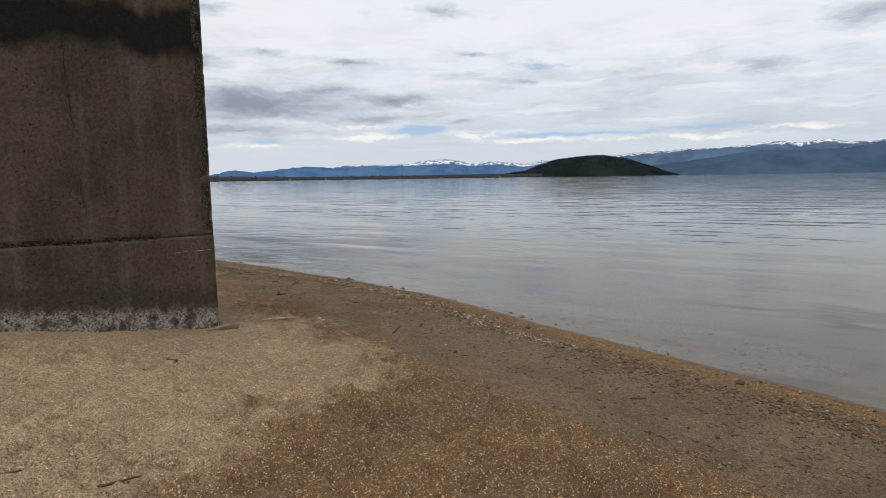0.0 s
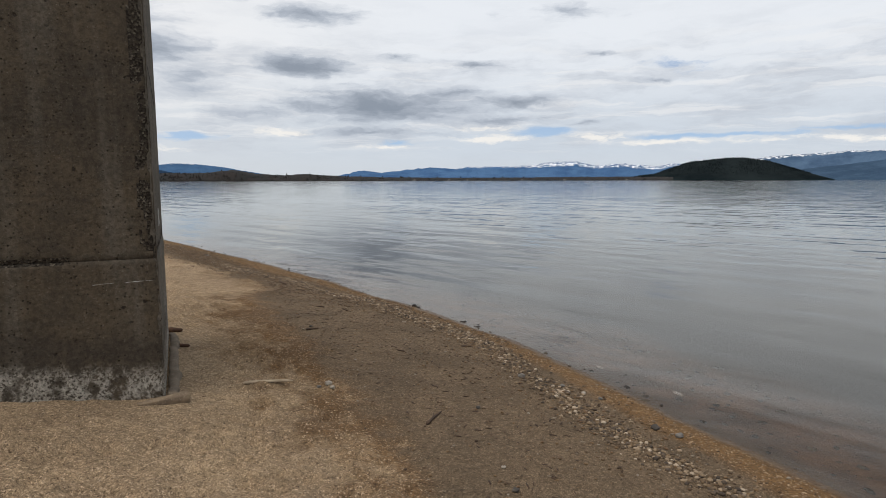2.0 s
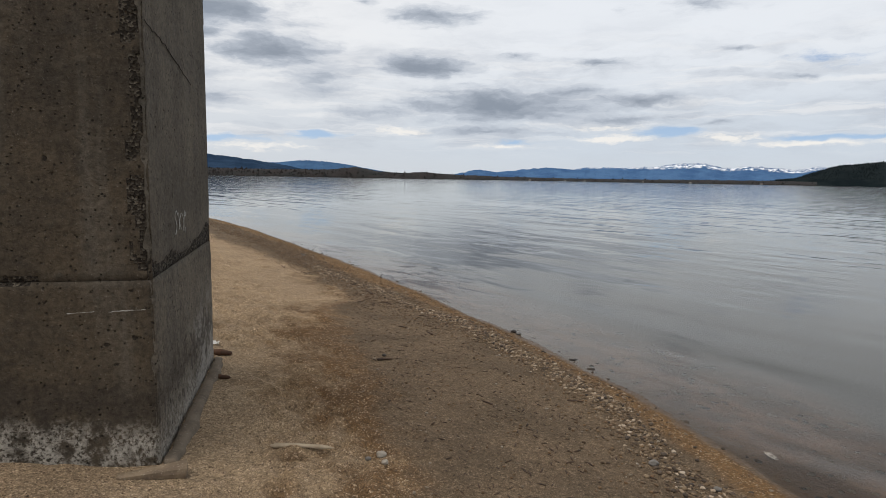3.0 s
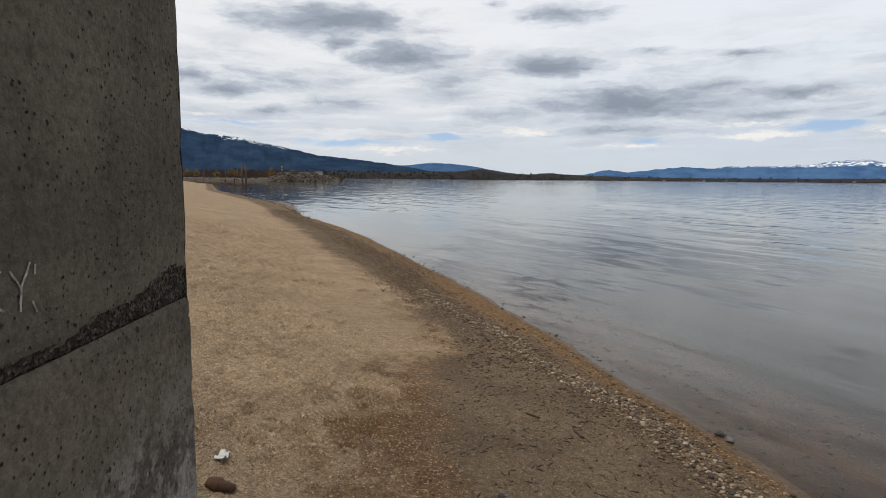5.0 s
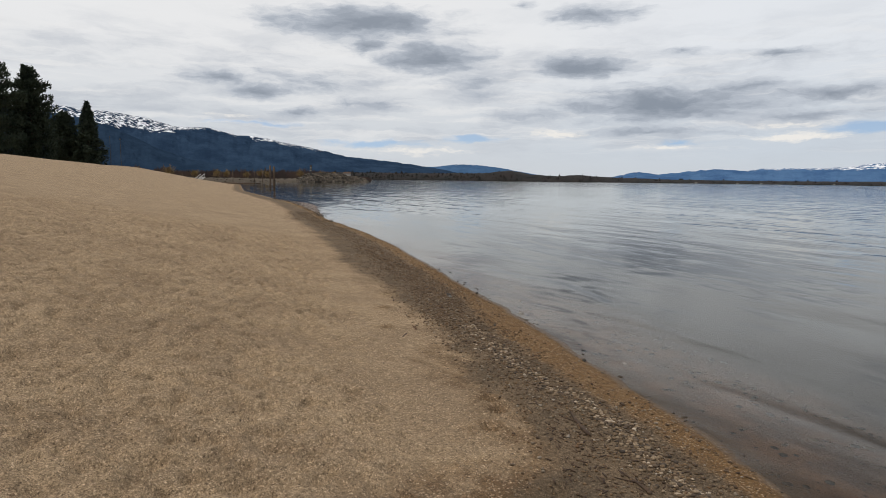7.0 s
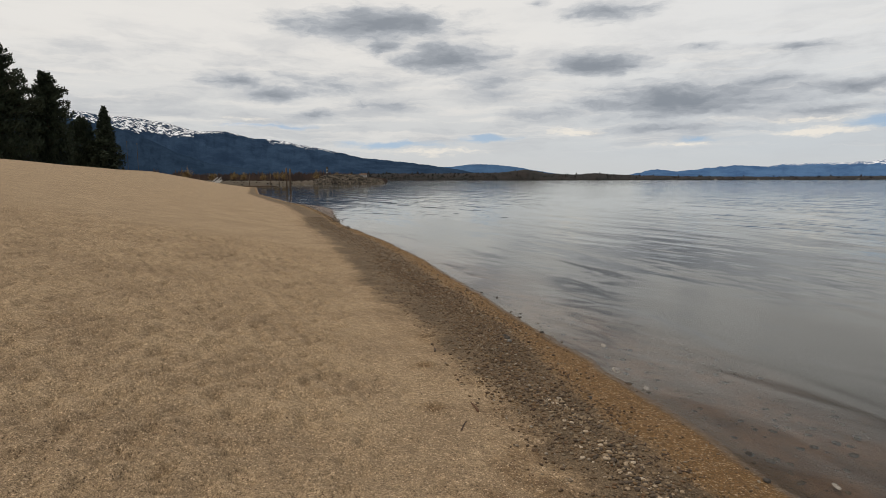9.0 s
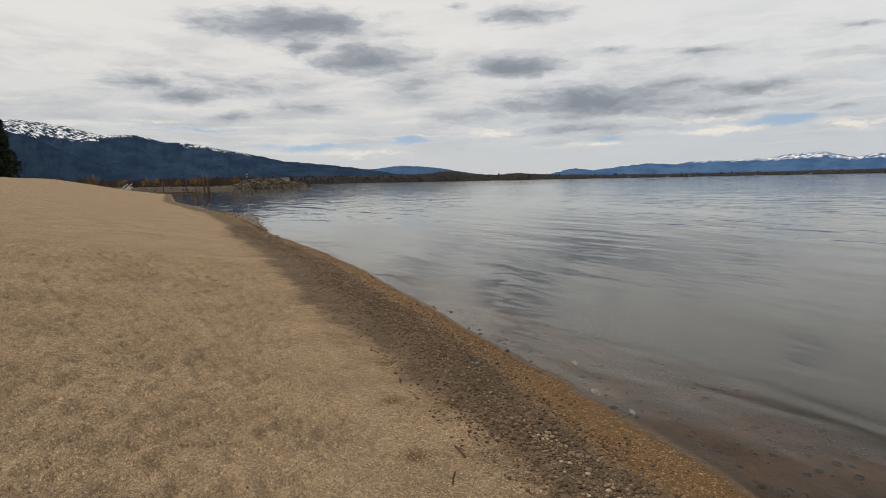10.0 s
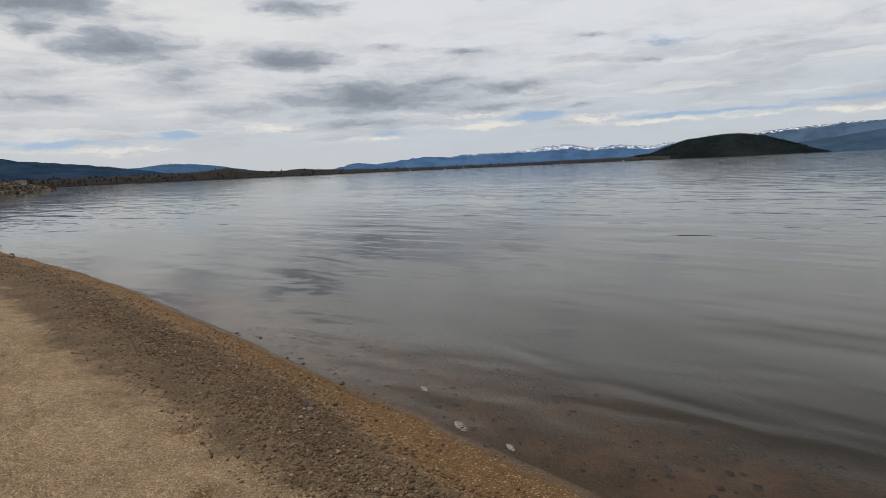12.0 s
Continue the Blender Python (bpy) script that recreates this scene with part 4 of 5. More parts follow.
def build_pier():
    pier = tagged(new("bridge_pier"), "weathered dark concrete bridge pier standing in the sand", "bridge pier")
    pier.matrix_world = PIER
    none = lambda s, z: s * 0
    for z0, z1, proud, nm in ((-0.4, JOINT, 0.006, "lower_face"), (JOINT, PIER_TOP, 0.0, "upper_face")):
        pier_face(nm, 0, z0, z1, PIER_WIDE, PIER_FRONT, pier, proud, front_rough, "stained concrete face with lime at its foot" if z0 < 0 else "dark stained concrete face, shade painted near its top, rough corner")
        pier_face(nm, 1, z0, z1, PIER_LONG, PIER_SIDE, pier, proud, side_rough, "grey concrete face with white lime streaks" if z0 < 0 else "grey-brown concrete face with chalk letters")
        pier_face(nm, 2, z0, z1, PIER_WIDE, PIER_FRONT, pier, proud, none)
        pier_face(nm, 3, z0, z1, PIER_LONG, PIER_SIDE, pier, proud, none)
    bm = bmesh.new()
    bmesh.ops.create_cube(bm, size=1.0, matrix=Matrix.Translation((PIER_LONG / 2, PIER_WIDE / 2, 1.55)) @ Matrix.Diagonal((PIER_LONG - 0.07, PIER_WIDE - 0.07, 3.96, 1)))
    part("core", bm, PIER_FRONT, pier)
    on_side = lambda a, z, h: (a, -0.004 - h, z)
    on_front = lambda a, z, h: (-0.004 - h, a, z)
    # chalk letters
    letters = (
        ("chalk_letter_s", ((0.645, 1.53), (0.625, 1.565), (0.585, 1.56), (0.57, 1.525), (0.59, 1.49), (0.615, 1.455), (0.61, 1.41), (0.58, 1.375), (0.545, 1.385))),
        ("chalk_letter_k", ((0.70, 1.55), (0.715, 1.40))), ("chalk_letter_k", ((0.775, 1.54), (0.712, 1.47), (0.775, 1.39))),
        ("chalk_letter_y", ((0.795, 1.535), (0.835, 1.46))), ("chalk_letter_y", ((0.875, 1.55), (0.835, 1.46), (0.825, 1.37))),
        ("chalk_mark", ((0.905, 1.54), (0.90, 1.50))), ("chalk_mark", ((0.885, 1.40), (0.90, 1.35))),
    )
    for i, (nm, pts) in enumerate(letters):
        shift = {"s": 0.01, "k": 0.033, "y": 0.022}.get(nm[-1], 0.02)
        pts = [(a - shift, 1.44 + (z - 1.465) * 0.68) for a, z in pts]
        ribbon(nm, pts, 0.009, CHALK, pier, on_side, i, "white chalk stroke")
    # cracks and a thin limy line
    ribbon("crack", ((1.17, 3.02), (1.16, 2.85), (1.155, 2.6), (1.14, 2.35), (1.135, 2.22)), 0.007, CRACK, pier, on_front, 21, "dark vertical crack", 0.02)
    ribbon("crack", ((1.12, 1.78), (1.105, 1.6), (1.09, 1.42)), 0.006, CRACK, pier, on_front, 22, "dark vertical crack", 0.02)
    ribbon("crack", ((0.02, 2.44), (0.4, 2.42), (0.8, 2.37), (1.2, 2.31)), 0.007, CRACK, pier, on_side, 23, "thin sloping crack", 0.015)
    ribbon("lime_line", ((0.03, 1.06), (0.12, 1.058), (0.2, 1.055)), 0.010, CHALK, pier, on_front, 24, "pale lime line")
    ribbon("lime_line", ((0.26, 1.058), (0.38, 1.052)), 0.008, CHALK, pier, on_front, 25, "pale lime line")
    # low footing along the lake side
    bm = bmesh.new()
    nx = 40
    prof = ((-0.02, -0.3), (-0.02, 0.02), (-0.03, 0.03), (-0.075, 0.025), (-0.09, 0.005), (-0.095, -0.3))
    rows = []
    for i in range(nx + 1):
        x = -0.02 + (PIER_LONG + 0.02) * i / nx
        w = 1.0 + 0.25 * (noise.noise(Vector((x * 3, 0, 4))))
        rows.append([bm.verts.new((x, y * w + 0.02 * noise.noise(Vector((x * 9, z, 0))), 0.25 - 0.01 * x + z * w + 0.012 * noise.noise(Vector((x * 7, y * 5, 2))))) for y, z in prof])
    for a, b in zip(rows, rows[1:]):
        for k in range(len(prof) - 1):
            bm.faces.new((a[k], a[k + 1], b[k + 1], b[k]))
    bm.faces.new(rows[0][::-1])
    bm.faces.new(rows[-1])
    bmesh.ops.recalc_face_normals(bm, faces=bm.faces)
    smooth_all(part("footing", bm, FOOTING, pier, "low worn concrete footing along the pier"))


build_pier()

# ---- loose things on the beach ----


def stick_mesh(name, length, r, mat, seed, bend=0.1, flat=0.7, fork=False):
    """A weathered stick lying along x, knotty, tapered, with broken ends."""
    bm = bmesh.new()
    n, k = 14, 8

    def limb(start, turn, ln, rad, sd):
        rows = []
        for i in range(n + 1):
            t = i / n
            c = Vector((ln * t, bend * ln * math.sin(t * 2.6 + sd) * 0.5, 0))
            c = Matrix.Rotation(turn, 3, "Z") @ c + start
            rr = rad * (1 - 0.45 * t) * (1 + 0.35 * noise.noise(Vector((t * 6, sd, 0)))) * (0.35 if i in (0, n) else 1)
            rows.append([bm.verts.new(c + Matrix.Rotation(turn, 3, "Z") @ Vector((0.012 * noise.noise(Vector((j, sd, i * 3.1))) * (i in (0, n)), math.cos(a) * rr, math.sin(a) * rr * flat))) for j, a in enumerate(np.linspace(0, 2 * math.pi, k, endpoint=False))])
        for a, b in zip(rows, rows[1:]):
            for j in range(k):
                bm.faces.new((a[j], a[(j + 1) % k], b[(j + 1) % k], b[j]))
        bm.faces.new(rows[0][::-1])
        bm.faces.new(rows[-1])

    limb(Vector((-length / 2, 0, 0)), 0, length, r, seed)
    if fork:
        limb(Vector((-length * 0.05, 0, 0)), 0.6, length * 0.4, r * 0.6, seed + 3)
    bmesh.ops.recalc_face_normals(bm, faces=bm.faces)
    me = bpy.data.meshes.new(name)
    bm.to_mesh(me)
    bm.free()
    me.materials.append(mat)
    return smooth_all(new(name, me))


def lay(ob, x, y, turn, sink=0.0, tilt=0):
    lo = min(v.co.z for v in ob.data.vertices)
    ob.matrix_world = pose(x, y, height_at(x, y) - lo - sink, tilt, 0, turn)
    return ob


STICKS = (
    ("twig", 0.11, 0.012, DARKWOOD, -1.935, 4.759, 160, "small dark twig lying on dry sand", False),
    ("twig", 0.13, 0.012, DARKWOOD, -2.388, 9.734, 150, "small dark twig lying on silty sand", False),
    ("twig", 0.13, 0.011, DARKWOOD, -2.765, 9.801, 170, "small dark twig lying on silty sand", False),
    ("twig", 0.14, 0.014, DARKWOOD, -2.284, 8.616, 30, "black wet twig lying on silty sand", False),
    ("bleached_stick", 0.36, 0.02, PALEWOOD, -1.70, 6.71, 24, "pale bleached stick half buried in coarse sand", False),
    ("wood_block", 0.17, 0.045, BROWNWOOD, -3.35, 7.75, 20, "rotten brown wood chunk beside the pier footing", False),
    ("wood_block", 0.13, 0.034, BROWNWOOD, -2.92, 7.32, 10, "rotten brown wood sliver beside the pier footing", False),
    ("branch", 0.24, 0.012, DARKWOOD, -0.36, 6.58, 75, "forked dark twig lying on silty sand", True),
    ("branch", 0.40, 0.014, DARKWOOD, -4.2, 11.42, 140, "forked dark twig among pebbles", True),
    ("branch", 0.26, 0.010, DARKWOOD, -3.62, 10.9, 155, "forked dark twig among pebbles", True),
    ("twig", 0.20, 0.010, BROWNWOOD, -6.72, 12.52, 140, "thin brown twig on silty sand", False),
    ("twig", 0.16, 0.008, DARKWOOD, -6.55, 12.2, 115, "thin brown twig on silty sand", False),
    ("twig", 0.12, 0.010, DARKWOOD, -0.55, 8.55, 20, "small dark twig lying on silty sand", False),
    ("twig", 0.10, 0.010, DARKWOOD, -1.1, 8.1, 160, "small dark twig lying on silty sand", False),
    ("twig", 0.22, 0.009, BROWNWOOD, -1.16, 2.71, 30, "thin brown twig on dry sand", False),
    ("twig", 0.18, 0.008, BROWNWOOD, -1.6, 2.6, 35, "thin brown twig on dry sand", False),
    ("twig", 0.12, 0.010, DARKWOOD, 1.7, 4.6, 10, "small dark twig lying on silty sand", False),
    ("twig", 0.14, 0.010, DARKWOOD, -7.9, 13.4, 130, "small dark twig lying on silty sand", False),
)
for i, (nm, ln, r, mt, x, y, a, lab, fk) in enumerate(STICKS):
    tagged(lay(stick_mesh(nm, ln, r, mt, i * 1.7, fork=fk, flat=0.85 if "block" not in nm else 0.7), x, y, a, r * 0.35), lab, nm.split("_")[0] if "wood_" not in nm else "wood", "driftwood on the beach")


def plank(length, wide, thick):
    """A split wedge of old timber along x: thin and frayed at one end, sawn off at the other."""
    bm = bmesh.new()
    rows = []
    for i in range(15):
        t = i / 14
        w, h = wide * (0.35 + 0.65 * t ** 0.7), thick * (0.25 + 0.75 * t)
        ring = []
        for k in range(12):
            a = k / 12 * 2 * math.pi
            c, s = math.cos(a), math.sin(a)
            groove = 1 + 0.10 * noise.noise(Vector((t * 2.0, k * 1.7, 5.0)))
            ring.append(bm.verts.new((length * (t - 0.5) + 0.012 * noise.noise(Vector((k * 2.1, i * 0.3, 1.0))) * (i in (0, 14)), w * 0.5 * math.copysign(abs(c) ** 0.45, c) * groove, h * 0.5 * math.copysign(abs(s) ** 0.45, s) * groove)))
        rows.append(ring)
    for a, b in zip(rows, rows[1:]):
        for k in range(12):
            bm.faces.new((a[k], a[(k + 1) % 12], b[(k + 1) % 12], b[k]))
    bm.faces.new(rows[0][::-1])
    bm.faces.new(rows[-1])
    bmesh.ops.recalc_face_normals(bm, faces=bm.faces)
    me = bpy.data.meshes.new("driftwood")
    bm.to_mesh(me)
    bm.free()
    me.materials.append(DRIFT)
    return new("driftwood", me)


tagged(lay(plank(0.31, 0.11, 0.065), -2.07, 6.03, 45, 0.012), "short grey wedge of driftwood lying against the concrete pier", "driftwood", "driftwood on the beach")


def stone(name, size, mat, seed, squash=0.62, sub=3):
    v, f = rock_shape(sub, seed, squash)
    me = bpy.data.meshes.new(name)
    me.from_pydata([tuple(a * size) for a in v], [], [tuple(int(q) for q in b) for b in f])
    me.materials.append(mat)
    return smooth_all(new(name, me))


DARKSTONE = mottled("dark_stone", (0.045, 0.04, 0.037), (0.08, 0.07, 0.06), 20.0, 0.75, 0.004)
PALESTONE = mottled("pale_stone", (0.36, 0.33, 0.28), (0.26, 0.23, 0.19), 25.0, 0.8, 0.004)
GREYSTONE = mottled("grey_stone", (0.17, 0.16, 0.15), (0.12, 0.11, 0.10), 25.0, 0.8, 0.004)
STONES = (
    (2.8, 4.372, 0.035, 0), (2.667, 5.096, 0.055, 0), (1.009, 3.558, 0.022, 0), (-0.11, 6.855, 0.028, 0), (-1.307, 6.924, 0.045, 1), (-1.36, 6.87, 0.03, 2),
    (-1.25, 6.87, 0.03, 1), (0.453, 7.607, 0.035, 2), (0.1, 7.733, 0.045, 2), (1.109, 6.929, 0.045, 0), (1.25, 6.85, 0.04, 2), (-2.35, 8.713, 0.03, 0),
    (-7.71, 14.34, 0.05, 0), (-7.62, 14.25, 0.04, 2), (-7.8, 14.42, 0.035, 0), (-7.645, 14.92, 0.035, 0), (-9.22, 16.23, 0.035, 0), (-6.24, 13.35, 0.03, 0),
    (-1.68, 10.46, 0.05, 0), (-1.6, 10.4, 0.04, 2), (-4.9, 12.9, 0.03, 0), (0.62, 7.5, 0.03, 1), (0.75, 7.42, 0.028, 2), (0.2, 6.0, 0.02, 1),
    (-0.2, 2.6, 0.028, 0), (-0.25, 2.55, 0.02, 0), (-0.15, 2.66, 0.022, 0), (-1.967, 4.406, 0.016, 0), (1.85, 4.75, 0.025, 0), (0.3, 5.75, 0.03, 0),
)
for i, (x, y, s, kd) in enumerate(STONES):
    s *= 0.62
    st = stone("stone", s, (DARKSTONE, PALESTONE, GREYSTONE)[kd], i + 1)
    tagged(lay(st, x, y, i * 47.0, s * 0.25), ("dark wet stone lying on the beach", "pale rounded stone lying on silty sand", "grey rounded stone among pebbles")[kd], "stone", "larger beach stones")


def crumpled(name, size, mat, seed, lift, label, cat, x, y, z=None):
    n = 14
    g = np.linspace(-1, 1, n)
    u, v = np.meshgrid(g, g, indexing="ij")
    r = 1.0 - 0.25 * (fbm(u * 2 + seed, v * 2, seed, 3))
    z0 = lift * (fbm(u * 2.2 + seed, v * 2.2, seed + 5, 3))
    top = np.stack([u * size * r, v * size * 0.6 * r, z0 + 0.004], -1).reshape(-1, 3)
    bot = top - np.array([0, 0, 0.003])
    f = grid_faces(n, n)
    ring = [i * n for i in range(n)] + [(n - 1) * n + j for j in range(1, n)] + [i * n + n - 1 for i in range(n - 2, -1, -1)] + list(range(n - 2, 0, -1))
    side = [(ring[k], ring[(k + 1) % len(ring)], ring[(k + 1) % len(ring)] + n * n, ring[k] + n * n) for k in range(len(ring))]
    ob = mesh_ob(name, np.concatenate([top, bot]), [tuple(a) for a in f] + [tuple(a[::-1] + n * n) for a in f] + side, mat)
    ob.matrix_world = pose(x, y, height_at(x, y) if z is None else z, 0, 0, seed * 40)
    return tagged(ob, label, cat)


crumpled("tissue", 0.055, PAPER, 3, 0.05, "crumpled white paper tissue lying on the sand", "litter", -3.62, 7.93)


def foam_patch(x, y, size, seed):
    """A cluster of low bubbles afloat."""
    rng = np.random.default_rng(seed)
    rows = []
    for _ in range(140):
        a, r = rng.uniform(0, 6.28), size * rng.random() ** 0.6
        s = rng.uniform(0.004, 0.014) * (size / 0.12) ** 0.5
        p, q = math.cos(a) * r, math.sin(a) * r * 0.35 + 0.03 * math.sin(9 * r)
        rows.append((x - 0.55 * p + 0.8 * q, y + 0.83 * p + 0.55 * q, 0.001, s, s, s * 0.3, a, 0))
    tagged(scatter("foam_patch", rows, [rock_shape(1, seed, 0.6)], FOAM), "small white patch of foam floating at the water's edge", "foam", "foam at the shore")


for i, (x, y, s) in enumerate(((-6.45, 14.22, 0.09), (-6.05, 13.95, 0.05), (0.75, 8.3, 0.06), (1.35, 7.75, 0.06), (-0.35, 9.05, 0.05), (-6.9, 14.9, 0.06), (-4.6, 13.1, 0.04))):
    foam_patch(x, y, s, 30 + i)

# ---- gravel and pebbles ----
GRIT = pebble_material("pale_grit", [(0.0, (0.10, 0.07, 0.045)), (0.35, (0.24, 0.18, 0.115)), (0.7, (0.33, 0.255, 0.165)), (1.0, (0.46, 0.38, 0.28))])


def beach_point(u, d):
    n = shore_n(u) - d
    return ORIGIN[0] + ALONG[0] * u + LAKE[0] * n, ORIGIN[1] + ALONG[1] * u + LAKE[1] * n


def drift_line(u):
    """How far up the beach the pebbles lie thickest."""
    return np.interp(u, [-6, -2, -1, 0.2, 1.2, 3, 4, 4.8, 5.6, 7, 8.7, 10.5, 14], [0.6, 0.62, 0.66, 0.48, 0.37, 0.4, 0.42, 0.62, 0.6, 0.85, 0.9, 0.6, 0.8])


def strew(name, count, us, ds, sizes, mat, label, seed, clump=0.0, sink=0.14, sub=1, squash=0.66, spread=0.0, silt=False):
    rng = np.random.default_rng(seed)
    u, d = rng.uniform(us[0], us[1], count), rng.uniform(ds[0], ds[1], count)
    if silt:
        d = ds[0] + (d - ds[0]) / (ds[1] - ds[0]) * (silt_width(u) - ds[0] + 0.1)
    if spread:
        d = np.clip(drift_line(u) + rng.normal(0, spread, count), ds[0], ds[1])
    if clump:
        keep = fbm(u * 1.3, d * 2.6, seed, 3) + 0.25 * rng.random(count) > clump
        u, d = u[keep], d[keep]
    x, y = beach_point(u, d)
    z = sand_level(u, d)
    s = sizes[0] + (sizes[1] - sizes[0]) * rng.random(len(u)) ** 2.4
    asp, hi = rng.uniform(0.55, 1.0, len(u)), rng.uniform(0.5, 1.0, len(u))
    rows = zip(x, y, z + s * hi * squash * (1 - 2 * sink) * 0.8, s, s * asp, s * hi, rng.uniform(0, 6.28, len(u)), rng.integers(0, 6, len(u)))
    ob = scatter(name, rows, [rock_shape(sub, k + seed, squash) for k in range(6)], mat)
    tagged(ob, label, "pebbles", kind="stuff")


strew("pebble_band", 6500, (-6.0, 4.0), (0.12, 1.3), (0.004, 0.016), PEBBLE, "band of mixed grey and brown pebbles along the shore", 101, 0.40, sub=1, spread=0.24)
strew("pebble_band", 11000, (3.0, 13.0), (0.12, 1.5), (0.004, 0.016), PEBBLE, "band of mixed grey and brown pebbles along the shore", 102, 0.40, sub=1, spread=0.30)
strew("pebble_band", 5000, (12.0, 30.0), (0.1, 1.7), (0.008, 0.024), PEBBLE, "band of mixed grey and brown pebbles along the shore", 103, 0.42, spread=0.35)
strew("scattered_pebbles", 5200, (-6.5, 14.0), (0.8, 2.2), (0.004, 0.015), PEBBLE, "scattered small stones on damp silty sand", 104, 0.45, silt=True)
strew("dry_sand_grit", 24000, (-6.5, 9.0), (1.9, 6.0), (0.0022, 0.006), GRIT, "coarse pale grit on the dry sand", 105, 0.2, sub=0)
strew("dry_sand_pebbles", 900, (-6.5, 10.0), (2.0, 6.5), (0.004, 0.009), PEBBLE, "few small stones on the dry sand", 115, 0.3)
strew("rusty_gravel", 17000, (-6.5, 4.0), (1.9, 4.2), (0.0025, 0.007), GRAVEL, "coarse rusty gravel in damp sand", 106, 0.32, sub=0)
strew("washed_gravel", 16000, (-5.0, 12.0), (0.06, 0.7), (0.0025, 0.006), GRAVEL, "fine rusty gravel at the water's edge", 107, 0.42, sub=0)


def debris(count, us, ds, seed):
    """Small dark bits of bark and twig washed up in lines."""
    rng = np.random.default_rng(seed)
    u, d = rng.uniform(us[0], us[1], count), rng.uniform(ds[0], ds[1], count)
    d = 0.45 + d * (silt_width(u) - 0.55)
    keep = fbm(u * 1.1, d * 3.2, seed, 3) + 0.2 * rng.random(count) > 0.55
    u, d = u[keep], d[keep]
    x, y = beach_point(u, d)
    s = 0.006 + 0.016 * rng.random(len(u)) ** 2
    rows = zip(x, y, sand_level(u, d) + s * 0.12, s * 1.6, s * 0.32, s * 0.3, 2.2 + rng.normal(0, 0.7, len(u)), rng.integers(0, 5, len(u)))
    tagged(scatter("washed_up_bark", rows, [rock_shape(1, k + seed, 0.8) for k in range(5)], DARKWOOD), "dark bits of bark and twig washed up on the beach", "debris", kind="stuff")


PALE = pebble_material("pale_pebbles", [(0.0, (0.042, 0.031, 0.023)), (0.2, (0.085, 0.062, 0.043)), (0.45, (0.13, 0.086, 0.048)), (0.7, (0.20, 0.145, 0.090)), (0.9, (0.29, 0.22, 0.15)), (1.0, (0.42, 0.35, 0.27))])
strew("pebble_drift", 5500, (2.2, 8.5), (0.12, 1.35), (0.005, 0.020), PALE, "dense drift of pale rounded pebbles", 121, 0.42, sub=2, spread=0.085)
strew("pebble_drift", 3600, (-2.2, 2.4), (0.12, 1.05), (0.005, 0.019), PALE, "dense drift of pale rounded pebbles", 122, 0.42, sub=2, spread=0.085)
strew("pebble_drift", 2400, (-6.5, -2.2), (0.12, 0.95), (0.006, 0.021), PEBBLE, "dense drift of brown rounded pebbles", 123, 0.44, sub=1, spread=0.12)
strew("pebble_drift", 4500, (8.0, 16.0), (0.12, 1.4), (0.006, 0.020), PEBBLE, "dense drift of brown rounded pebbles", 124, 0.46, sub=1, spread=0.2)
debris(5500, (-6.0, 14.0), (0.0, 1.0), 140)
strew("sunken_pebbles", 1500, (-4.0, 13.0), (-1.6, -0.02), (0.01, 0.04), DARKROCK, "dark pebbles under shallow water", 108, 0.35, sink=0.48, squash=0.5)
strew("waterline_stones", 260, (-3.0, 26.0), (-0.15, 0.1), (0.006, 0.02), DARKROCK, "dark wet stones at the waterline", 109, 0.4, 0.3)
strew("spit_rocks", 1500, (24.0, 50.0), (-1.6, 0.35), (0.015, 0.045), DARKROCK, "dark wet rocks on a low spit", 110, 0.35, 0.2)


# ---- trees on the crest ----


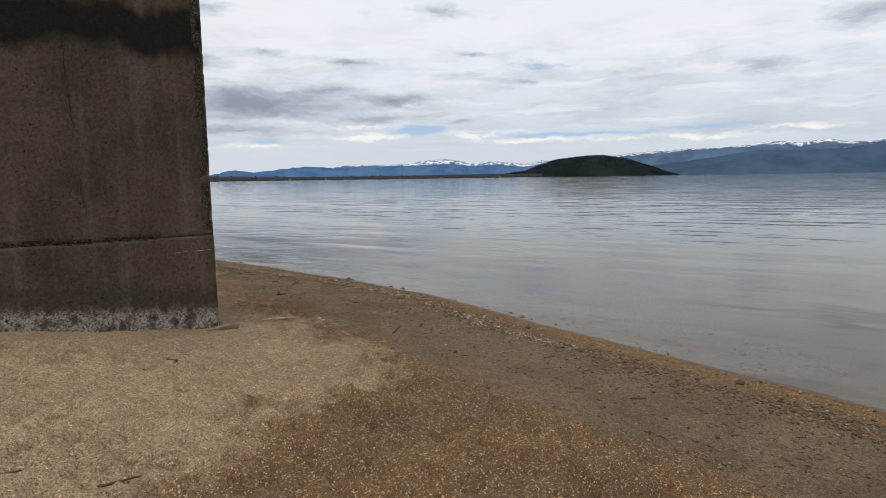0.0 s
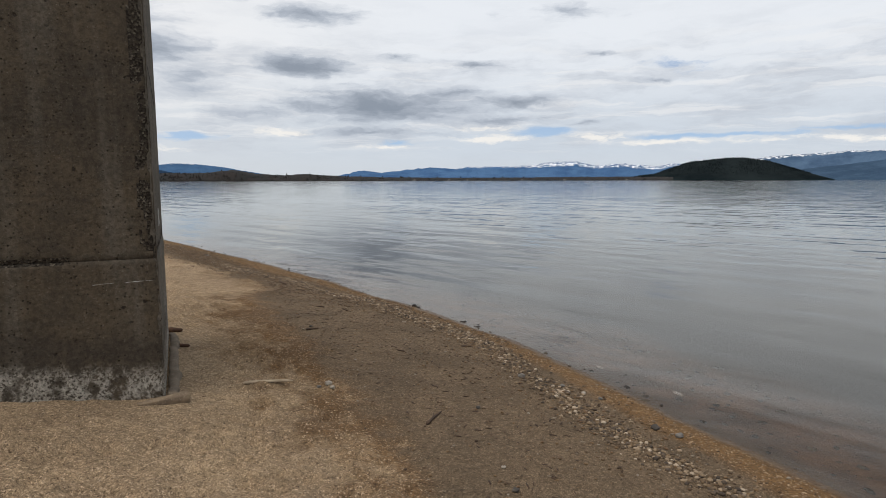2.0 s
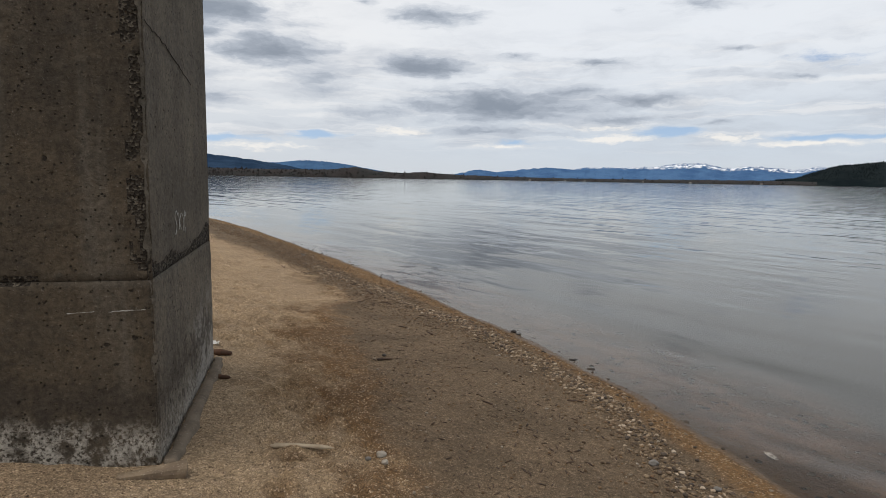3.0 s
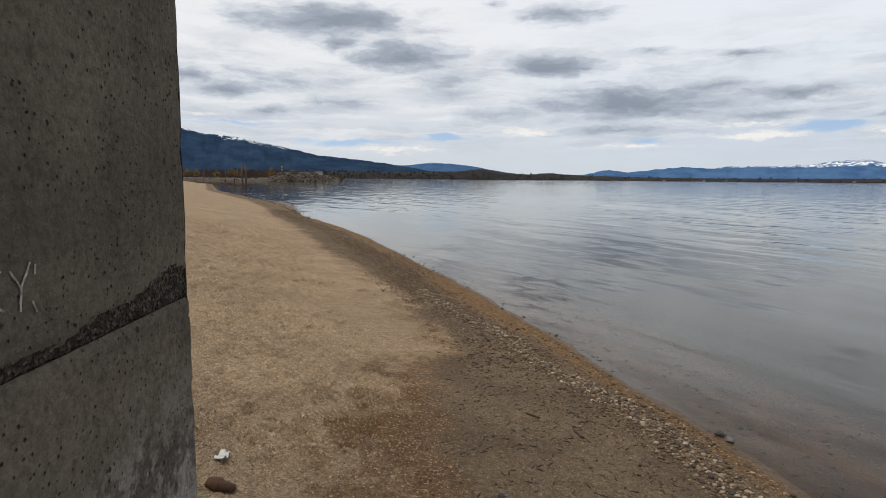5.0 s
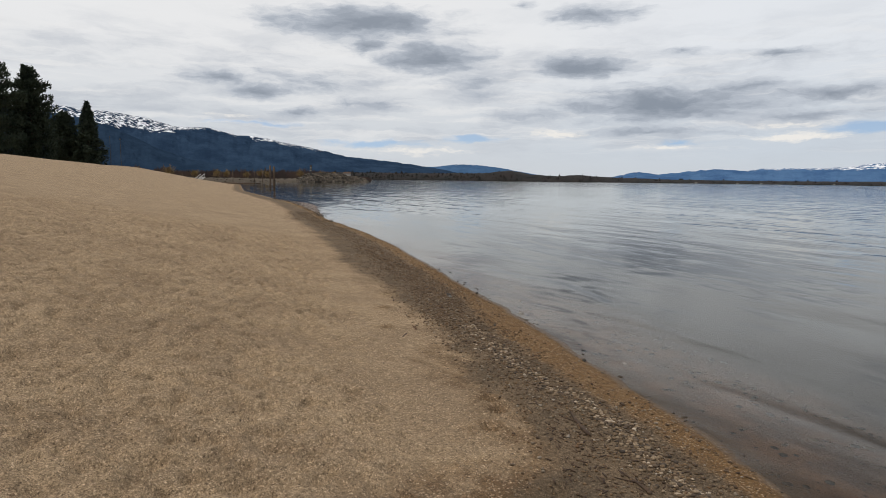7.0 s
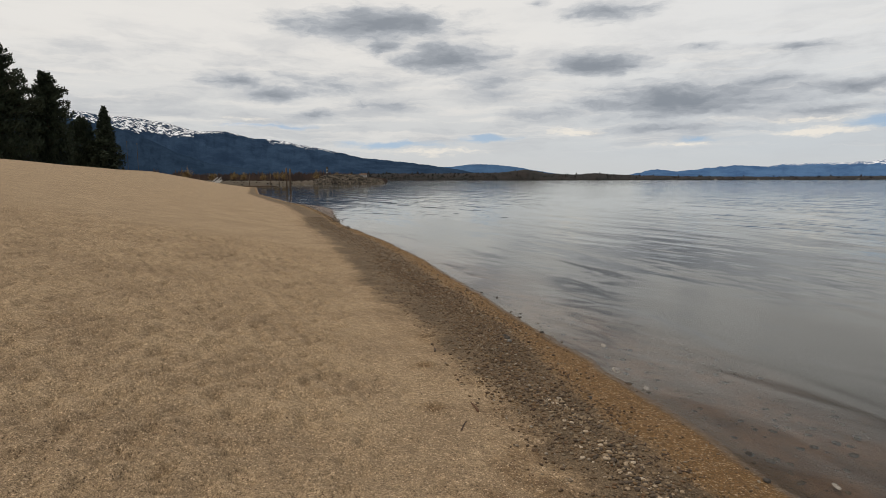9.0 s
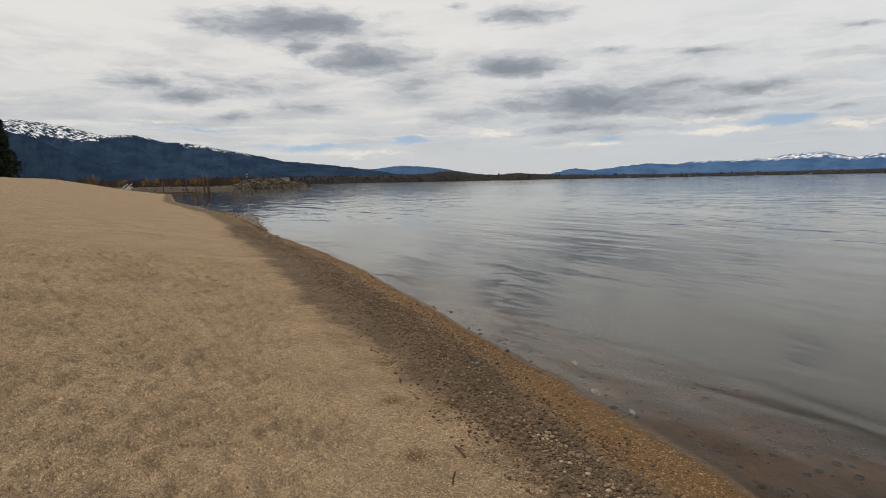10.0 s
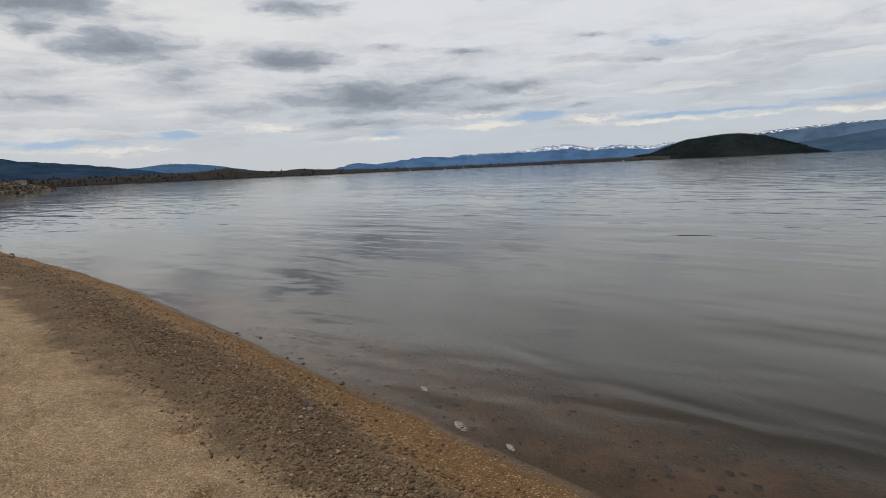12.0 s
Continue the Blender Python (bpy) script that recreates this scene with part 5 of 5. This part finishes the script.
def conifer(name, label, x, y, z, tall, wide, seed, spire):
    rng = random.Random(seed)
    tree = tagged(new(name), label, "tree", "conifers on the crest")
    tree.matrix_world = pose(x, y, z)
    bm = bmesh.new()
    rows = []
    for i in range(9):
        t = i / 8
        r = 0.02 * tall * (1 - t) + 0.03
        rows.append([bm.verts.new((math.cos(a) * r + 0.1 * math.sin(t * 5 + seed), math.sin(a) * r, tall * 0.98 * t)) for a in np.linspace(0, 6.283, 9)[:-1]])
    for a, b in zip(rows, rows[1:]):
        for j in range(8):
            bm.faces.new((a[j], a[(j + 1) % 8], b[(j + 1) % 8], b[j]))
    smooth_all(part("trunk", bm, BARK, tree))
    limbs, vs, fs = bmesh.new(), [], []
    base = 0
    count = int(tall * 9)
    for i in range(count):
        t = 0.03 + 0.97 * ((i + rng.random()) / count)
        if spire:
            reach = wide * (1 - t) ** 0.85 * rng.uniform(0.7, 1.1) + 0.25
        else:
            reach = wide * (math.sin(min(1.0, (1.04 - t) * 1.5) * 1.57) ** 0.9) * rng.uniform(0.5, 1.12) + 0.4
        a = i * 2.4 + rng.uniform(-0.5, 0.5)
        rise = rng.uniform(-0.12, 0.12) if spire else rng.uniform(0.05, 0.5)
        p0 = Vector((0, 0, tall * t))
        way = Vector((math.cos(a), math.sin(a), rise))
        side = Vector((-math.sin(a), math.cos(a), 0))
        p1 = p0 + way * reach
        if p1.z > tall * 1.02:
            p1.z = tall * rng.uniform(0.97, 1.03)
        w = 0.012 * reach + 0.015
        q = [limbs.verts.new(p0 + side * w), limbs.verts.new(p0 - side * w), limbs.verts.new(p0 + Vector((0, 0, w * 1.6))), limbs.verts.new(p1)]
        for f in ((0, 1, 3), (1, 2, 3), (2, 0, 3)):
            limbs.faces.new([q[k] for k in f])
        n = int(26 + reach * 26)
        for _ in range(n):
            k = rng.uniform(0.12, 1.03)
            c = p0.lerp(p1, k) + side * rng.gauss(0, 0.16 * reach * (1.15 - k) + 0.12) + Vector((0, 0, rng.gauss(-0.05, 0.14 + 0.05 * reach)))
            s = rng.uniform(0.16, 0.42)
            d1 = Vector((rng.gauss(0, 1), rng.gauss(0, 1), rng.gauss(0, 0.6))).normalized()
            if not spire:
                d1 = (d1 + Vector((way.x, way.y, 0.9))).normalized()
            d2 = d1.cross(Vector((rng.gauss(0, 1), rng.gauss(0, 1), rng.gauss(0, 1)))).normalized()
            vs += [c - d1 * s, c + d2 * s * 0.36, c + d1 * s * 1.2, c - d2 * s * 0.36]
            fs.append((base, base + 1, base + 2, base + 3))
            base += 4
    tagged(part("limbs", limbs, BARK, tree), kind="stuff")
    ob = big_mesh("crown", np.array([v[:] for v in vs]), np.array(fs), NEEDLES, False)
    ob.parent = tree
    return tree


conifer("pine_tree", "tall dark spreading pine behind the sandy crest", -139, 47, 3.8, 18.4, 4.3, 3, False)
conifer("pine_tree", "tall dark spreading pine behind the sandy crest", -136, 38.5, 3.8, 21.5, 6.5, 5, False)
conifer("spruce_tree", "dark pointed spruce behind the sandy crest", -150, 61, 3.8, 14.2, 4.2, 7, True)
conifer("spruce_tree", "dark bushy spruce behind the sandy crest", -153, 57.2, 3.8, 11.6, 3.6, 9, False)


def park_post(x, y, tall, label):
    post = tagged(new("park_post"), label, "post", "posts on the crest")
    post.matrix_world = pose(x, y, 3.9)
    bm = bmesh.new()
    bmesh.ops.create_cone(bm, segments=10, radius1=0.06, radius2=0.04, depth=tall, cap_ends=True, matrix=Matrix.Translation((0, 0, tall / 2)))
    part("pole", bm, DARKSTONE, post)
    bm = bmesh.new()
    bmesh.ops.create_cone(bm, segments=10, radius1=0.14, radius2=0.10, depth=0.25, cap_ends=True, matrix=Matrix.Translation((0, 0, tall)))
    part("head", bm, DARKSTONE, post)


park_post(-147.5, 64.5, 6.5, "slim grey lamp post beside the spruce")
park_post(-147.0, 66.5, 6.1, "slim grey lamp post beside the spruce")

# ---- dock, pilings, breakwater and willows ----


def round_post(bm, x, y, z0, z1, r, seed):
    rows = []
    for i in range(5):
        t = i / 4
        rows.append([bm.verts.new((x + math.cos(a) * r * (1 + 0.1 * noise.noise(Vector((a, t * 3, seed)))), y + math.sin(a) * r, z0 + (z1 - z0) * t)) for a in np.linspace(0, 6.283, 11)[:-1]])
    for a, b in zip(rows, rows[1:]):
        for j in range(10):
            bm.faces.new((a[j], a[(j + 1) % 10], b[(j + 1) % 10], b[j]))
    bm.faces.new(rows[-1])


def piling(az, dist, top, r, seed):
    x, y = polar(az, dist)
    bm = bmesh.new()
    round_post(bm, 0, 0, -3.0, top, r, seed)
    ob = tagged(new("piling"), "weathered dark timber piling standing in the lake", "piling", "pilings by the dock")
    ob.location = (x, y, 0)
    smooth_all(part("post", bm, PILEWOOD, ob))
    bm = bmesh.new()
    bmesh.ops.create_cone(bm, segments=10, radius1=r * 1.08, radius2=r * 0.3, depth=0.22, cap_ends=True, matrix=Matrix.Translation((0, 0, top + 0.1)))
    part("cap", bm, DARKSTONE, ob)


for i, (az, dist, top, r) in enumerate(((55.30, 146, 4.4, 0.2), (54.98, 148, 4.2, 0.24), (56.0, 158, 3.4, 0.12), (56.75, 164, 3.3, 0.10), (58.6, 174, 3.0, 0.12), (62.8, 186, 2.6, 0.12), (65.0, 192, 2.4, 0.12))):
    piling(az, dist, top, r, i)


def build_dock():
    dock = tagged(new("floating_dock"), "low weathered timber dock on the lake", "dock")
    a, b = Vector((*polar(66.5, 187), 0.28)), Vector((*polar(55.6, 147), 0.28))
    d = (b - a)
    dock.matrix_world = Matrix.Translation(a) @ pose(0, 0, 0, 0, 0, math.degrees(math.atan2(d.y, d.x)))
    ln = d.length
    for k in range(int(ln / 4)):
        bm = bmesh.new()
        bmesh.ops.create_cube(bm, size=1.0, matrix=Matrix.Translation((4 * k + 2, 0, 0)) @ Matrix.Diagonal((3.9, 1.8, 0.3, 1)))
        bmesh.ops.bevel(bm, geom=bm.edges[:], offset=0.03, segments=1, affect="EDGES")
        part("deck_section", bm, PILEWOOD, dock)
    ramp_ob = tagged(new("gangway"), "pale metal gangway leading down to the dock", "gangway")
    ramp_ob.matrix_world = pose(*polar(61.5, 178), 0.6, 0, -18, 128)
    for y in (-0.5, 0.5):
        bm = bmesh.new()
        for z in (0.0, 0.9):
            bmesh.ops.create_cube(bm, size=1.0, matrix=Matrix.Translation((0, y, z)) @ Matrix.Diagonal((7, 0.14, 0.16, 1)))
        for x in np.linspace(-3.3, 3.3, 7):
            bmesh.ops.create_cube(bm, size=1.0, matrix=Matrix.Translation((x, y, 0.45)) @ Matrix.Diagonal((0.1, 0.1, 0.9, 1)))
        part("railing", bm, WHITEPAINT, ramp_ob)
    bm = bmesh.new()
    bmesh.ops.create_cube(bm, size=1.0, matrix=Matrix.Diagonal((7, 1.0, 0.12, 1)))
    part("walkway", bm, WHITEPAINT, ramp_ob)


build_dock()


def build_breakwater():
    rng = np.random.default_rng(12)
    az = np.linspace(69, 46.6, 80)
    rows = []
    for k, (f, h) in enumerate(((-7, -1.5), (-4, 0.3), (-1, 1.0), (1.5, 1.0), (5, 0.6), (9, -1.5))):
        pts = []
        for a in az:
            top = np.interp(a, [46.6, 47.0, 49, 50.8, 52.2, 52.8, 55, 69], [0.1, 1.5, 3.4, 3.7, 3.3, 1.6, 1.2, 1.8])
            d = np.interp(a, [46, 53, 60, 69], [290, 270, 262, 240]) + f
            pts.append((*polar(a, d), h * top + 0.4 * noise.noise(Vector((a * 3, k, 0))) if h > 0 else -2.0))
        rows.append(pts)
    v = np.array(rows)
    ob = big_mesh("breakwater", v.reshape(-1, 3), grid_faces(6, 80), RIPRAP)
    tagged(ob, "rocky breakwater at the marina entrance", "breakwater", kind="structure")
    pick = []
    for _ in range(1100):
        a = rng.uniform(46.7, 53.2) if rng.random() < 0.85 else rng.uniform(53, 68)
        k = rng.uniform(-6, 3)
        top = float(np.interp(a, [46.6, 47.0, 49, 50.8, 52.2, 52.8, 55, 69], [0.1, 1.5, 3.4, 3.7, 3.3, 1.6, 1.2, 1.8]))
        d = float(np.interp(a, [46, 53, 60, 69], [290, 270, 262, 240])) + k
        z = top * float(np.interp(k, [-6, -4, -1, 3], [-0.1, 0.3, 1.0, 1.0]))
        s = rng.uniform(0.35, 0.95) if a < 53 else rng.uniform(0.2, 0.55)
        pick.append((*polar(a, d), z, s, s * 0.8, s, rng.uniform(0, 6), rng.integers(0, 5)))
    tagged(scatter("breakwater_rocks", pick, [rock_shape(1, k + 40, 0.7) for k in range(5)], RIPRAP, False), "piled angular rocks of the breakwater", "rocks", kind="stuff")
    # beacon
    x, y = polar(51.9, 271)
    bea = tagged(new("beacon"), "dark harbour beacon post with white panels", "beacon")
    bea.matrix_world = pose(x, y, 2.8)
    bm = bmesh.new()
    round_post(bm, 0, 0, 0, 4.6, 0.45, 2)
    part("post", bm, DARKSTONE, bea)
    for z in (2.2, 3.4):
        bm = bmesh.new()
        bmesh.ops.create_cube(bm, size=1.0, matrix=Matrix.Translation((0.3, -0.4, z)) @ Matrix.Diagonal((0.5, 0.5, 0.45, 1)))
        part("panel", bm, WHITEPAINT, bea)
    # hut
    x, y = polar(48.6, 282)
    hut = tagged(new("hut"), "small pale hut with a rusty roof on the breakwater", "hut")
    hut.matrix_world = pose(x, y, 3.1, 0, 0, 40) @ Matrix.Diagonal((0.7, 0.7, 0.7, 1))
    bm = bmesh.new()
    bmesh.ops.create_cube(bm, size=1.0, matrix=Matrix.Translation((0, 0, 0.6)) @ Matrix.Diagonal((4.5, 3, 1.6, 1)))
    part("wall", bm, WHITEPAINT, hut)
    bm = bmesh.new()
    q = [bm.verts.new(p) for p in ((-2.6, -1.8, 1.4), (2.6, -1.8, 1.4), (2.6, 1.8, 1.4), (-2.6, 1.8, 1.4), (-2.4, 0, 2.3), (2.4, 0, 2.3))]
    for f in ((0, 1, 5, 4), (2, 3, 4, 5), (0, 4, 3), (1, 2, 5), (0, 3, 2, 1)):
        bm.faces.new([q[i] for i in f])
    part("roof", bm, REDROOF, hut)


build_breakwater()


def willow(az, dist, z, tall, seed):
    rng = random.Random(seed)
    x, y = polar(az, dist)
    tree = tagged(new("willow_tree"), "leafless ochre willow beside the marina", "tree", "willows by the marina")
    tree.matrix_world = pose(x, y, z)
    bm = bmesh.new()
    round_post(bm, 0, 0, -1.0, tall * 0.5, 0.22, seed)
    part("trunk", bm, BARK, tree)
    vs, fs, base = [], [], 0
    for _ in range(46):
        # a limb that rises outwards, with thin twigs about its end
        a, k = rng.uniform(0, 6.28), rng.random() ** 0.6
        tip = Vector((math.cos(a) * tall * 0.40 * k, math.sin(a) * tall * 0.40 * k, tall * rng.uniform(0.45, 0.95) * (1.0 - 0.25 * k)))
        foot = Vector((0, 0, tall * rng.uniform(0.1, 0.4)))
        for i in range(13):
            c = tip if i == 0 else foot.lerp(tip, rng.uniform(0.55, 1.0)) + Vector((rng.gauss(0, 0.3), rng.gauss(0, 0.3), rng.gauss(0, 0.2)))
            way = (tip - foot) if i == 0 else Vector((rng.gauss(math.cos(a), 0.8), rng.gauss(math.sin(a), 0.8), rng.uniform(0.2, 1.6))).normalized() * rng.uniform(0.5, 1.3)
            w = 0.06 if i == 0 else rng.uniform(0.025, 0.07)
            s = Vector((-math.sin(a + i), math.cos(a + i), 0)) * w
            vs += [c - way - s, c - way + s, c + way * 0.2]
            fs.append((base, base + 1, base + 2))
            base += 3
    ob = big_mesh("crown", np.array([v[:] for v in vs]), np.array(fs), WILLOW, False)
    ob.parent = tree


for i, (az, dist, tall) in enumerate(((63.9, 255, 8.5), (61.9, 262, 6.0), (60.1, 268, 6.2), (59.3, 270, 6.2), (57.6, 272, 5.4), (56.4, 275, 7.4), (55.8, 277, 6.4), (52.9, 292, 8.0), (51.0, 296, 7.0), (49.9, 297, 6.2), (66.3, 250, 6.5))):
    willow(az, dist, 1.0, tall * 0.78, i + 2)


def bare_woods():
    rng = np.random.default_rng(15)
    vs, fs, base = [], [], 0
    for _ in range(17000):
        a = rng.uniform(46.5, 84)
        d = rng.uniform(380, 560)
        x, y = polar(a, d)
        tall = rng.uniform(2.5, 6.5) * (0.75 + 0.5 * vnoise(np.array([a * 2.0]), np.array([0.0]), 3)[0]) * (1.0 if a > 50 else max(0.25, (a - 45.5) / 5))
        w = rng.uniform(0.25, 1.1)
        c, s = math.cos(radians(a)), math.sin(radians(a))
        lean = rng.normal(0, 0.6)
        z0 = rng.uniform(-1.0, 1.5)
        vs += [(x - c * w, y - s * w, z0), (x + c * w, y + s * w, z0), (x + c * lean, y + s * lean, z0 + tall)]
        fs.append((base, base + 1, base + 2))
        base += 3
    ob = big_mesh("bare_woods", np.array(vs), np.array(fs), BRUSH, False)
    tagged(ob, "brown leafless woods behind the marina", "trees", kind="stuff")


bare_woods()
